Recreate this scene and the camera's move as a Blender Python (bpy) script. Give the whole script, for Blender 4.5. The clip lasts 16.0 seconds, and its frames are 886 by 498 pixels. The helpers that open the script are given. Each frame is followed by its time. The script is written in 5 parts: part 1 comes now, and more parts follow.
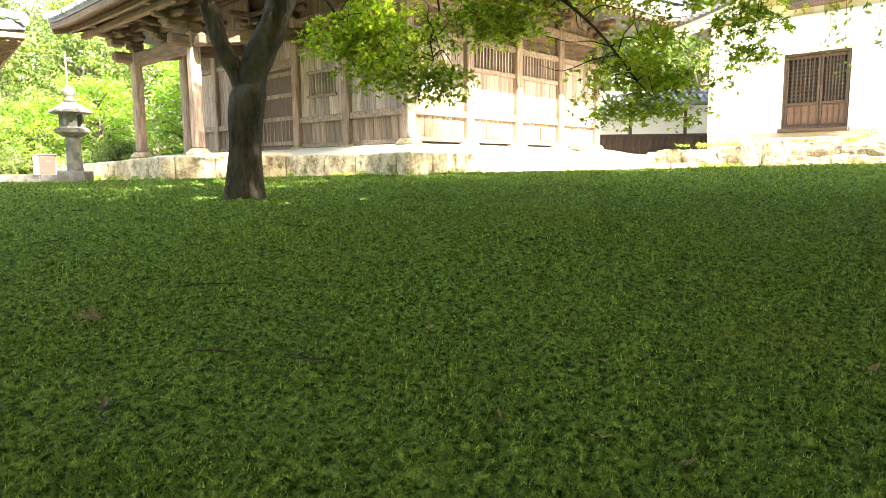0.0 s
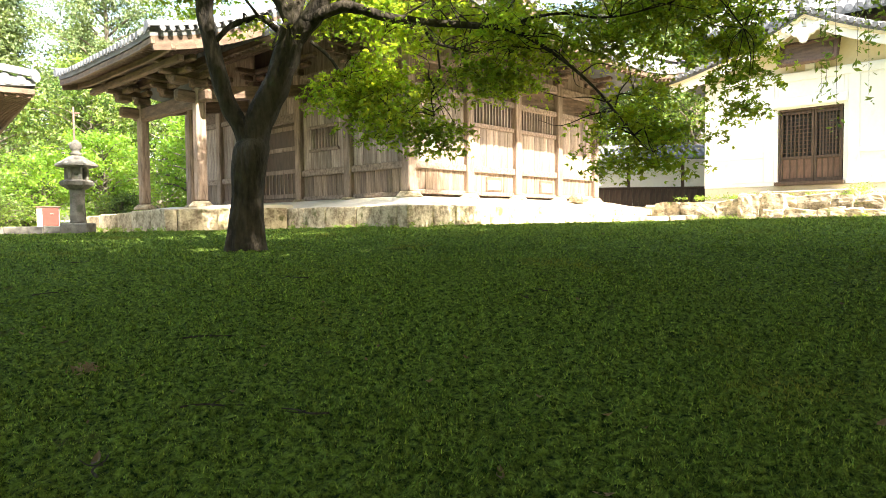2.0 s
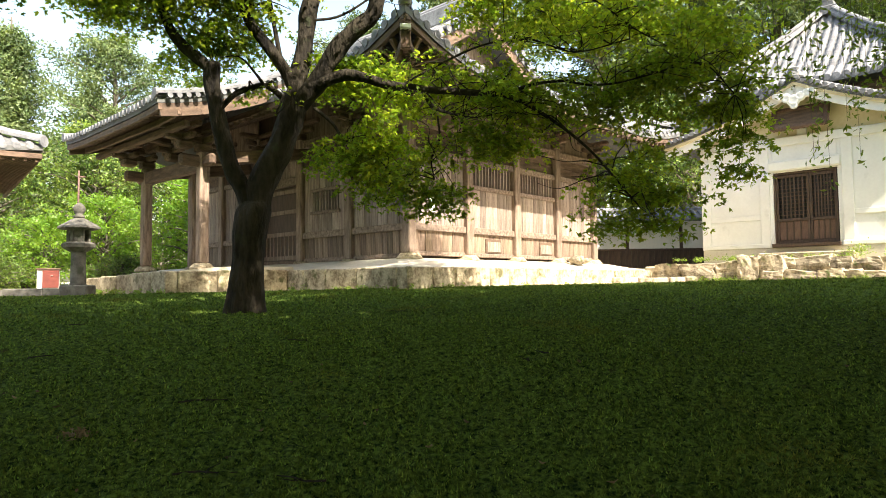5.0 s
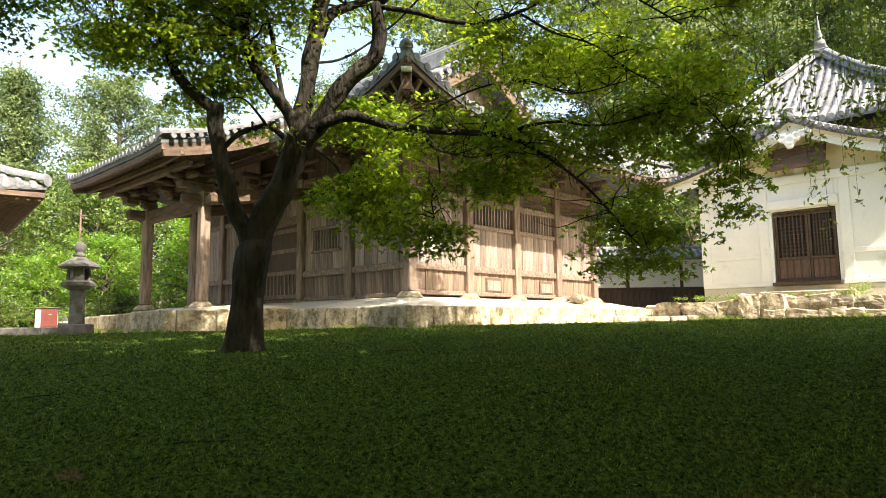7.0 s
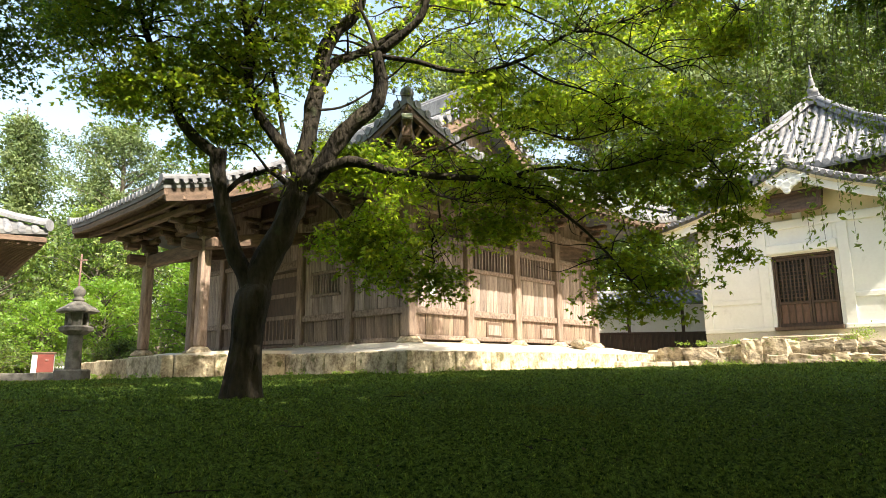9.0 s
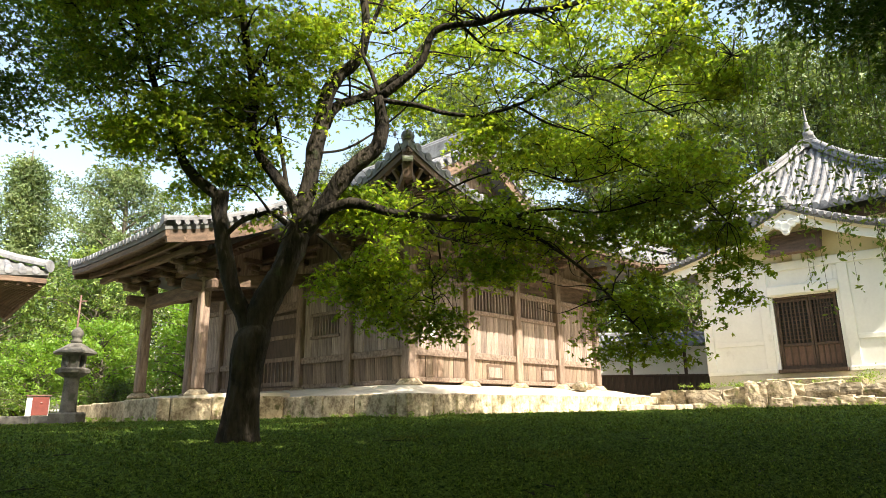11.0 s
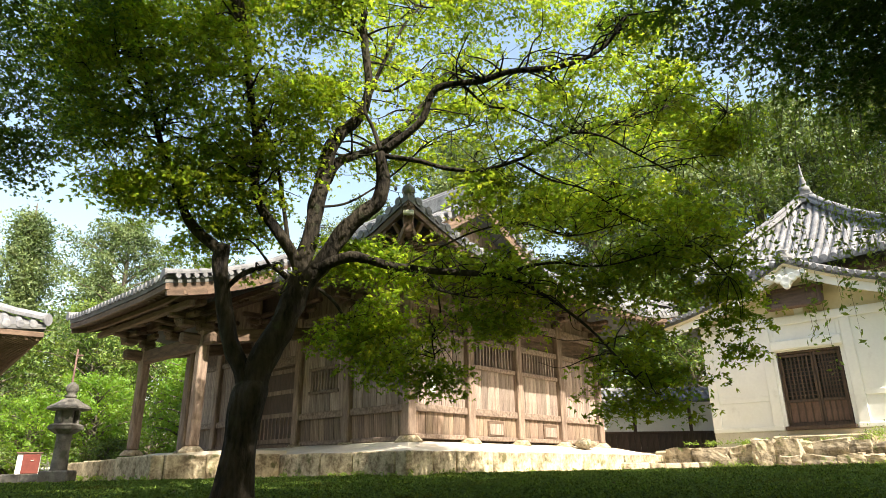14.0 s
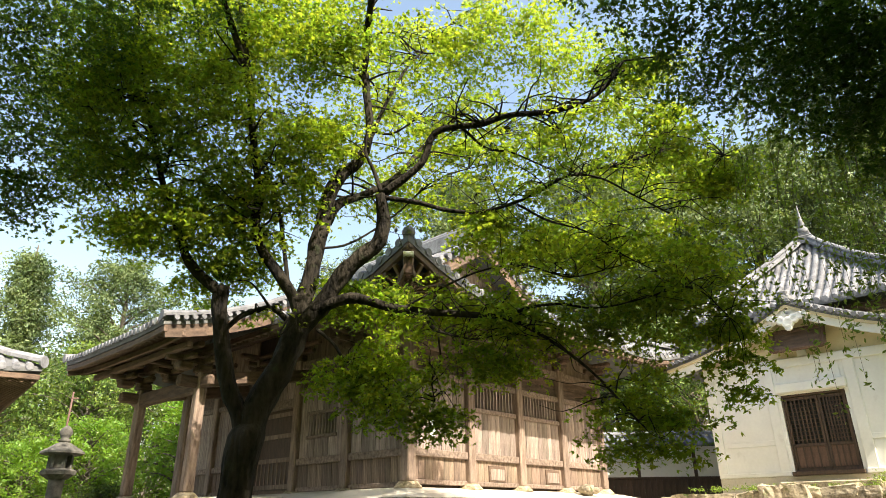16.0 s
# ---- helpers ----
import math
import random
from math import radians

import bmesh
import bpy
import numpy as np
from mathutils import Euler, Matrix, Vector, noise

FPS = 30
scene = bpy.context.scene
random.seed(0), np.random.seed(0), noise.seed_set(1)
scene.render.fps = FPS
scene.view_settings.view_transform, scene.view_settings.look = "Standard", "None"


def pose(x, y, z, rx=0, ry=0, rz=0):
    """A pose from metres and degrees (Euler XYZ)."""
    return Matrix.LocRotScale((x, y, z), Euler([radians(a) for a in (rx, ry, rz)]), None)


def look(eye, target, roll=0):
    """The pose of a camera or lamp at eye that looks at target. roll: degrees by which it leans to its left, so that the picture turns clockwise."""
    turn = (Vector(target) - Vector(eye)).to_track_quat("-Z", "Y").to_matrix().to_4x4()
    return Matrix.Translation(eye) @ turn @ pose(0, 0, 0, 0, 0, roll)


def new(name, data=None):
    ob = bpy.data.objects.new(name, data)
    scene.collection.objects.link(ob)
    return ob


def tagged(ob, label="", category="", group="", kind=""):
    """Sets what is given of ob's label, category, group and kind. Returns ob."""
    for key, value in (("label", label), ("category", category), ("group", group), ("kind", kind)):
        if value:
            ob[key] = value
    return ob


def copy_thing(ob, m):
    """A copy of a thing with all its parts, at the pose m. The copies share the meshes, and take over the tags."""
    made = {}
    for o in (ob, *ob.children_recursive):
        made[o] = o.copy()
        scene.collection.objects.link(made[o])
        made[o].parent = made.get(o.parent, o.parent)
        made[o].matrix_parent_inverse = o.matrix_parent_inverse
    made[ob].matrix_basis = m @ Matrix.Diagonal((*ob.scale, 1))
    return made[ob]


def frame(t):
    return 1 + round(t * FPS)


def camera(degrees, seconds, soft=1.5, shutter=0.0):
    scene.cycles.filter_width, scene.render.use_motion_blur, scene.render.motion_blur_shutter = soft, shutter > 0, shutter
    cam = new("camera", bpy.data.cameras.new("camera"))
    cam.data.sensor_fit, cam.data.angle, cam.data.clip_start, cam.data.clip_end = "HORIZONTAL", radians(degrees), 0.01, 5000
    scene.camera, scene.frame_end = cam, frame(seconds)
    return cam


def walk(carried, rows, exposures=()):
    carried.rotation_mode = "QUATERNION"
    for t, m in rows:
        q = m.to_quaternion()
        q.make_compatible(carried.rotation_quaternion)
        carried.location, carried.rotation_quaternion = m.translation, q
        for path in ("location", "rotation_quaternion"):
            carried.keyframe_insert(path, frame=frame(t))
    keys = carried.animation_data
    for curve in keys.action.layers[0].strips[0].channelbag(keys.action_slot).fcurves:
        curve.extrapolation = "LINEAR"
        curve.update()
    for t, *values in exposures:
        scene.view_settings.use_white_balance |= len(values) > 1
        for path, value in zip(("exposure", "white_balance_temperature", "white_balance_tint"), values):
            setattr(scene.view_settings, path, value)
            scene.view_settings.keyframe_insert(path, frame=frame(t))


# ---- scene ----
cam = camera(69.3, 16.0, soft=0.9)
PATH = [
    (0.0, pose(0.0, 0.0, 0.0, 82.90, 0.56, -0.05)),
    (0.5, pose(0.0, 0.0, 0.0, 83.91, 0.56, -0.04)),
    (1.0, pose(0.0, 0.0, 0.0, 85.01, 0.55, -0.04)),
    (1.5, pose(0.0, 0.0, 0.0, 86.09, 0.55, -0.04)),
    (2.0, pose(0.0, 0.0, 0.0, 87.54, 0.53, -0.02)),
    (2.5, pose(0.0, 0.0, 0.0, 88.96, 0.58, -0.02)),
    (3.0, pose(0.0, 0.0, 0.0, 90.09, 0.57, -0.02)),
    (3.5, pose(0.0, 0.0, 0.0, 91.08, 0.58, -0.03)),
    (4.0, pose(0.0, 0.0, 0.0, 91.78, 0.59, -0.03)),
    (6.5, pose(0.0, 0.0, 0.0, 95.46, 0.56, -0.02)),
    (7.0, pose(0.0, 0.0, 0.0, 96.50, 0.58, -0.01)),
    (7.5, pose(0.0, 0.0, 0.0, 97.55, 0.54, -0.02)),
    (8.0, pose(0.0, 0.0, 0.0, 98.57, 0.56, -0.01)),
    (8.5, pose(0.0, 0.0, 0.0, 99.56, 0.53, -0.00)),
    (9.0, pose(0.0, 0.0, 0.0, 100.47, 0.59, 0.00)),
    (11.5, pose(0.0, 0.0, 0.0, 105.00, 0.55, 0.02)),
    (12.0, pose(0.0, 0.0, 0.0, 105.79, 0.53, 0.01)),
    (12.5, pose(0.0, 0.0, 0.0, 106.54, 0.54, 0.02)),
    (13.0, pose(0.0, 0.0, 0.0, 107.28, 0.51, 0.03)),
    (13.5, pose(0.0, 0.0, 0.0, 108.09, 0.51, 0.03)),
    (14.0, pose(0.0, 0.0, 0.0, 108.94, 0.51, 0.03)),
    (14.5, pose(0.0, 0.0, 0.0, 109.84, 0.50, 0.04)),
    (15.0, pose(0.0, 0.0, 0.0, 110.77, 0.51, 0.04)),
    (15.5, pose(0.0, 0.0, 0.0, 111.70, 0.47, 0.04)),
    (16.0, pose(0.0, 0.0, 0.0, 112.63, 0.51, 0.03)),
]

EXPOSURES = [(t, e, 6900, 10) for t, e in ((0.0, 3.4), (1.0, 3.15), (2.0, 2.65), (3.0, 2.2), (4.2, 1.84), (7.0, 1.6), (9.0, 1.52), (12.0, 1.45), (16.0, 1.3))]
walk(cam, PATH, EXPOSURES)

# ---- world and sun ----
SUN_EL, SUN_X, SUN_Y = 46.0, 0.64, -0.768
world = bpy.data.worlds.new("world")
scene.world = world
world.use_nodes = True
wn = world.node_tree
sky = wn.nodes.new("ShaderNodeTexSky")
sky.sky_type = "NISHITA"
sky.sun_disc = False
sky.sun_elevation = radians(SUN_EL)
sky.sun_rotation = math.atan2(SUN_X, SUN_Y)
sky.air_density, sky.dust_density, sky.ozone_density = 1.5, 3.0, 0.3
wn.links.new(sky.outputs[0], wn.nodes["Background"].inputs[0])
wn.nodes["Background"].inputs[1].default_value = 0.138
sun_data = bpy.data.lights.new("sun", "SUN")
sun_data.energy, sun_data.angle, sun_data.color = 5.0, radians(0.5), (1.0, 0.94, 0.84)
sun = new("sun", sun_data)
sh = math.cos(radians(SUN_EL))
sun.matrix_world = look((0, 0, 30), (-SUN_X * sh, -SUN_Y * sh, 30 - math.sin(radians(SUN_EL))))


# ---- materials ----
def material(name, dark, light, scale=6.0, stretch=(1, 1, 1), rough=0.8, bump=0.3, fine=60.0, spots=None, vary=0.0, metal=0.0,
             island=False, translucent=0.0, hue=0.0, deep=0.02, ramp_at=(0.5, 1.0), gloss=0.5):
    """Two scales of noise between two colours, bump, wear spots, and a change of tone from piece to piece."""
    m = bpy.data.materials.new(name)
    m.use_nodes = True
    t = m.node_tree
    n, l = t.nodes, t.links
    b = n["Principled BSDF"]
    b.inputs["Roughness"].default_value = rough
    b.inputs["Metallic"].default_value = metal
    b.inputs["Specular IOR Level"].default_value = gloss
    tc = n.new("ShaderNodeTexCoord")
    mp = n.new("ShaderNodeMapping")
    mp.inputs["Scale"].default_value = stretch
    geo = n.new("ShaderNodeNewGeometry")
    l.new(geo.outputs["Position"] if not vary else tc.outputs["Object"], mp.inputs[0])
    big, small = n.new("ShaderNodeTexNoise"), n.new("ShaderNodeTexNoise")
    for tex, sc, det in ((big, scale, 5), (small, fine, 3)):
        tex.inputs["Scale"].default_value = sc
        tex.inputs["Detail"].default_value = det
        l.new(mp.outputs[0], tex.inputs["Vector"])
    add = n.new("ShaderNodeMath")
    add.operation = "MULTIPLY_ADD"
    l.new(small.outputs[0], add.inputs[0])
    add.inputs[1].default_value = 0.5
    l.new(big.outputs[0], add.inputs[2])
    ramp = n.new("ShaderNodeValToRGB")
    ramp.color_ramp.elements[0].position, ramp.color_ramp.elements[1].position = ramp_at
    ramp.color_ramp.elements[0].color = (*dark, 1)
    ramp.color_ramp.elements[1].color = (*light, 1)
    l.new(add.outputs[0], ramp.inputs[0])
    col = ramp.outputs[0]
    if spots:
        tex = n.new("ShaderNodeTexNoise")
        tex.inputs["Scale"].default_value = spots[1]
        tex.inputs["Detail"].default_value = 6
        l.new(geo.outputs["Position"], tex.inputs["Vector"])
        r2 = n.new("ShaderNodeValToRGB")
        r2.color_ramp.elements[0].position, r2.color_ramp.elements[1].position = spots[2], spots[2] + 0.12
        l.new(tex.outputs[0], r2.inputs[0])
        mix = n.new("ShaderNodeMix")
        mix.data_type = "RGBA"
        l.new(r2.outputs[0], mix.inputs[0])
        l.new(col, mix.inputs[6])
        mix.inputs[7].default_value = (*spots[0], 1)
        col = mix.outputs[2]
    if vary:
        info = n.new("ShaderNodeObjectInfo")
        rnd = geo.outputs["Random Per Island"] if island else info.outputs["Random"]
        hsv = n.new("ShaderNodeHueSaturation")
        mr = n.new("ShaderNodeMapRange")
        mr.inputs[3].default_value, mr.inputs[4].default_value = 1 - vary, 1 + vary
        l.new(rnd, mr.inputs[0])
        l.new(mr.outputs[0], hsv.inputs["Value"])
        if hue:
            wh = n.new("ShaderNodeTexWhiteNoise")
            wh.noise_dimensions = "1D"
            l.new(rnd, wh.inputs["W"])
            m2 = n.new("ShaderNodeMapRange")
            m2.inputs[3].default_value, m2.inputs[4].default_value = 0.5 - hue, 0.5 + hue
            l.new(wh.outputs[0], m2.inputs[0])
            l.new(m2.outputs[0], hsv.inputs["Hue"])
        l.new(col, hsv.inputs["Color"])
        col = hsv.outputs[0]
    l.new(col, b.inputs["Base Color"])
    if bump:
        bp = n.new("ShaderNodeBump")
        bp.inputs["Strength"].default_value = bump
        bp.inputs["Distance"].default_value = deep
        l.new(add.outputs[0], bp.inputs["Height"])
        l.new(bp.outputs[0], b.inputs["Normal"])
    if translucent:
        tr = n.new("ShaderNodeBsdfTranslucent")
        warm = n.new("ShaderNodeMix")
        warm.data_type, warm.blend_type = "RGBA", "MULTIPLY"
        warm.inputs[0].default_value = 1.0
        l.new(col, warm.inputs[6])
        warm.inputs[7].default_value = (2.08, 1.89, 0.9, 1)
        l.new(warm.outputs[2], tr.inputs[0])
        ms = n.new("ShaderNodeMixShader")
        ms.inputs[0].default_value = translucent
        l.new(b.outputs[0], ms.inputs[1])
        l.new(tr.outputs[0], ms.inputs[2])
        l.new(ms.outputs[0], n["Material Output"].inputs[0])
    return m


WOOD = material("weathered_wood", (0.105, 0.070, 0.054), (0.43, 0.34, 0.28), 3.0, (9, 9, 0.5), 0.8, 0.35, 22.0, vary=0.34, hue=0.008)
KICK = material("brown_board", (0.07, 0.045, 0.031), (0.32, 0.23, 0.165), 3.0, (9, 9, 0.5), 0.8, 0.35, 22.0, vary=0.28, hue=0.008)
TIMBER = material("old_timber", (0.11, 0.072, 0.053), (0.34, 0.25, 0.19), 3.0, (5, 5, 0.7), 0.8, 0.35, 20.0, vary=0.15)
BEAM = material("beam_timber", (0.055, 0.033, 0.021), (0.185, 0.120, 0.080), 3.0, (1, 5, 5), 0.8, 0.35, 20.0, vary=0.15)
RAIL = material("rail_timber", (0.085, 0.056, 0.041), (0.33, 0.245, 0.19), 3.0, (5, 5, 5), 0.8, 0.35, 20.0, vary=0.15)
DARKWOOD = material("dark_wood", (0.045, 0.028, 0.018), (0.10, 0.062, 0.04), 4.0, (5, 5, 0.8), 0.7, 0.3, 25.0, vary=0.15)
# near-black glazing: the dimness of the room behind is put into its colour
DOORBACK = material("unlit_room_glazing", (0.012, 0.011, 0.008), (0.03, 0.028, 0.02), 6.0, (1, 1, 1), 0.35, 0.1, 25.0, vary=0.1)
REDWOOD = material("brown_red_timber", (0.08, 0.045, 0.03), (0.18, 0.105, 0.07), 4.0, (4, 4, 1), 0.75, 0.3, 25.0, vary=0.1)
PLASTER = material("white_plaster", (0.77, 0.76, 0.71), (0.86, 0.85, 0.80), 1.2, rough=0.9, bump=0.06, fine=14.0, spots=((0.60, 0.58, 0.52), 1.7, 0.66))
CREAM = material("cream_plaster", (0.66, 0.55, 0.33), (0.76, 0.66, 0.44), 1.2, rough=0.9, bump=0.06, fine=14.0, spots=((0.55, 0.46, 0.3), 1.7, 0.66))
PODIUM = material("podium_stone", (0.17, 0.125, 0.075), (0.60, 0.50, 0.34), 4.0, rough=0.9, bump=0.9, fine=22.0, spots=((0.12, 0.11, 0.045), 4.5, 0.56), vary=0.16, ramp_at=(0.55, 0.92), deep=0.03)
TATAKI = material("lime_earth_floor", (0.50, 0.45, 0.37), (0.66, 0.60, 0.50), 2.0, rough=0.95, bump=0.3, fine=25.0)
ROCK = material("rough_rock", (0.085, 0.068, 0.045), (0.46, 0.385, 0.27), 5.0, rough=0.9, bump=0.8, fine=22.0, spots=((0.10, 0.12, 0.04), 5.0, 0.58), vary=0.2, ramp_at=(0.52, 0.95), deep=0.03)
GRANITE = material("lantern_granite", (0.055, 0.05, 0.042), (0.17, 0.16, 0.138), 7.0, rough=0.9, bump=0.5, fine=60.0, spots=((0.05, 0.055, 0.035), 6.0, 0.58))
TILE = material("roof_tile", (0.085, 0.085, 0.09), (0.25, 0.25, 0.26), 3.0, rough=0.75, bump=0.2, fine=22.0, spots=((0.46, 0.45, 0.42), 3.0, 0.62), vary=0.18)
TILEDARK = material("tile_bed", (0.09, 0.09, 0.09), (0.17, 0.17, 0.165), 3.0, rough=0.7, bump=0.2)
LIME = material("lime_white", (0.70, 0.68, 0.62), (0.82, 0.80, 0.75), 5.0, rough=0.9, bump=0.1)
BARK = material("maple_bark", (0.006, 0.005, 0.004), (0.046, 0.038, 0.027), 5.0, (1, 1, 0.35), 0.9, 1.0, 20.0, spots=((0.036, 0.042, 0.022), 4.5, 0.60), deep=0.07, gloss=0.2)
BARK2 = material("grey_bark", (0.06, 0.05, 0.04), (0.18, 0.155, 0.12), 5.0, (1, 1, 0.4), 0.9, 0.7, 24.0)
LEAF = material("maple_leaf", (0.082, 0.141, 0.019), (0.225, 0.302, 0.043), 1.0, rough=0.42, bump=0, vary=0.42, island=True, translucent=0.74, hue=0.025, gloss=0.4)
# darkened maple leaf for overhead trees: their shade is put into the colour
SHADELEAF = material("shaded_leaf", (0.045, 0.092, 0.018), (0.095, 0.165, 0.032), 1.0, rough=0.45, bump=0, vary=0.35, island=True, translucent=0.45, hue=0.02)
FARLEAF = material("woodland_leaf", (0.035, 0.070, 0.014), (0.17, 0.25, 0.05), 0.6, rough=0.5, bump=0, vary=0.6, island=True, translucent=0.35, hue=0.025, ramp_at=(0.6, 0.92))
CEDAR = material("cedar_needle", (0.045, 0.080, 0.030), (0.16, 0.215, 0.085), 0.6, rough=0.6, bump=0, vary=0.45, island=True, translucent=0.25, hue=0.02, ramp_at=(0.6, 0.92))
BRIGHTLEAF = material("young_leaf", (0.09, 0.18, 0.02), (0.18, 0.30, 0.035), 0.6, rough=0.45, bump=0, vary=0.25, island=True, translucent=0.45, hue=0.015)
WILLOWLEAF = material("weeping_leaf", (0.10, 0.17, 0.03), (0.19, 0.27, 0.06), 0.6, rough=0.45, bump=0, vary=0.3, island=True, translucent=0.45, hue=0.015)
# lawn tones range wide: shade between tufts is partly put into the colour
GRASS = material("lawn_blade", (0.015, 0.038, 0.007), (0.168, 0.240, 0.044), 24.0, rough=0.8, fine=70.0, bump=0, vary=0.6, island=True, translucent=0.2, hue=0.024, ramp_at=(0.56, 0.94), gloss=0.1, spots=((0.12, 0.135, 0.026), 0.8, 0.58))
TURF = material("lawn_turf", (0.010, 0.026, 0.005), (0.130, 0.195, 0.034), 26.0, rough=0.95, bump=1.0, fine=95.0, spots=((0.06, 0.05, 0.02), 4.5, 0.67), deep=0.03, ramp_at=(0.57, 0.94), gloss=0.05)
MOSS = material("moss_cushion", (0.008, 0.021, 0.004), (0.152, 0.220, 0.038), 30.0, rough=0.95, bump=1.0, fine=110.0, spots=((0.06, 0.048, 0.02), 4.5, 0.67), deep=0.03, ramp_at=(0.58, 0.94), gloss=0.05)
EARTH = material("dry_earth", (0.32, 0.27, 0.18), (0.52, 0.46, 0.33), 1.5, rough=0.95, bump=0.5, fine=20.0, spots=((0.12, 0.15, 0.05), 0.7, 0.55))
DEADLEAF = material("dead_leaf", (0.10, 0.06, 0.03), (0.24, 0.16, 0.09), 12.0, rough=0.8, bump=0.2, vary=0.4)
RED = material("red_enamel", (0.11, 0.024, 0.018), (0.18, 0.04, 0.03), 5.0, rough=0.5, bump=0.05)
GREYPAINT = material("pale_paint", (0.55, 0.56, 0.56), (0.68, 0.69, 0.69), 5.0, rough=0.5, bump=0.05)
RUST = material("rusty_iron", (0.09, 0.05, 0.04), (0.19, 0.11, 0.085), 12.0, rough=0.8, bump=0.4)


# ---- building helpers ----
def mesh_of(name, verts, faces, mat, smooth=False):
    """A mesh from arrays: verts (n, 3), faces (m, k)."""
    verts, faces = np.asarray(verts, dtype=np.float32), np.asarray(faces, dtype=np.int32)
    me = bpy.data.meshes.new(name)
    me.vertices.add(len(verts))
    me.vertices.foreach_set("co", verts.ravel())
    k = faces.shape[1]
    me.loops.add(faces.size)
    me.loops.foreach_set("vertex_index", faces.ravel())
    me.polygons.add(len(faces))
    me.polygons.foreach_set("loop_start", np.arange(0, faces.size, k, dtype=np.int32))
    me.polygons.foreach_set("loop_total", np.full(len(faces), k, dtype=np.int32))
    if smooth:
        me.polygons.foreach_set("use_smooth", np.ones(len(faces), dtype=bool))
    me.update(calc_edges=True)
    me.materials.append(mat)
    return me


def part(name, bm, mat, parent=None, label="", smooth=False, at=None):
    me = bpy.data.meshes.new(name)
    bmesh.ops.recalc_face_normals(bm, faces=bm.faces)
    bm.to_mesh(me)
    bm.free()
    me.materials.append(mat)
    if smooth:
        me.polygons.foreach_set("use_smooth", [True] * len(me.polygons))
    return hang(name, me, parent, at, label)


def hang(name, me, parent=None, at=None, label=""):
    ob = new(name, me)
    ob.parent = parent
    if at is not None:
        ob.matrix_basis = at
    return tagged(ob, label)


def thing(name, at, label, category, group="", kind=""):
    return tagged(put(new(name), at), label, category, group, kind)


def put(ob, m):
    ob.matrix_basis = m
    return ob


BOXES = {}


def box(name, parent, lo, hi, mat, bevel=0.012, turn=0.0, label=""):
    """A chamfered timber or stone between two corners; alike ones share a mesh."""
    size = tuple(round(abs(b - a), 3) for a, b in zip(lo, hi))
    mid = [(a + b) / 2 for a, b in zip(lo, hi)]
    key = (size, mat.name, bevel)
    if key not in BOXES:
        bm = bmesh.new()
        bmesh.ops.create_cube(bm, size=1.0, matrix=Matrix.Diagonal((*size, 1)))
        if bevel:
            bmesh.ops.bevel(bm, geom=bm.edges[:], offset=min(bevel, min(size) * 0.3), segments=1, affect="EDGES")
        me = bpy.data.meshes.new(name)
        bm.to_mesh(me)
        bm.free()
        me.materials.append(mat)
        BOXES[key] = me
    return hang(name, BOXES[key], parent, pose(*mid, 0, 0, turn), label)


def bar(name, parent, a, b, w, h, mat, bevel=0.008, label=""):
    """A timber of section w by h from a to b."""
    a, b = Vector(a), Vector(b)
    d = b - a
    size = (round(d.length, 3), w, h)
    key = (size, mat.name, bevel, "bar")
    if key not in BOXES:
        bm = bmesh.new()
        bmesh.ops.create_cube(bm, size=1.0, matrix=Matrix.Diagonal((*size, 1)))
        if bevel:
            bmesh.ops.bevel(bm, geom=bm.edges[:], offset=bevel, segments=1, affect="EDGES")
        me = bpy.data.meshes.new(name)
        bm.to_mesh(me)
        bm.free()
        me.materials.append(mat)
        BOXES[key] = me
    yaw, pitch = math.atan2(d.y, d.x), math.asin(d.z / d.length)
    m = Matrix.Translation((a + b) / 2) @ Matrix.Rotation(yaw, 4, "Z") @ Matrix.Rotation(-pitch, 4, "Y")
    return hang(name, BOXES[key], parent, m, label)


def lathe(name, parent, at, profile, mat, seg=20, turn=0.0, smooth=True, label=""):
    """A turned form from (radius, height) pairs; with few segments a prism."""
    bm = bmesh.new()
    rings = []
    for r, z in profile:
        rings.append([bm.verts.new((r * math.cos(2 * math.pi * i / seg), r * math.sin(2 * math.pi * i / seg), z)) for i in range(seg)])
    for a, b in zip(rings, rings[1:]):
        for i in range(seg):
            bm.faces.new((a[i], a[(i + 1) % seg], b[(i + 1) % seg], b[i]))
    bm.faces.new(rings[0][::-1])
    bm.faces.new(rings[-1])
    return part(name, bm, mat, parent, label, smooth, Matrix.Translation(at) @ Matrix.Rotation(radians(turn), 4, "Z"))


def spline(points, steps=6):
    """A smooth line through points."""
    p = [Vector(q) for q in points]
    p = [p[0] * 2 - p[1]] + p + [p[-1] * 2 - p[-2]]
    out = []
    for i in range(1, len(p) - 2):
        for k in range(steps):
            t = k / steps
            out.append(0.5 * (2 * p[i] + (p[i + 1] - p[i - 1]) * t + (2 * p[i - 1] - 5 * p[i] + 4 * p[i + 1] - p[i + 2]) * t * t
                              + (3 * p[i] - p[i - 1] - 3 * p[i + 1] + p[i + 2]) * t ** 3))
    return out + [p[-2]]


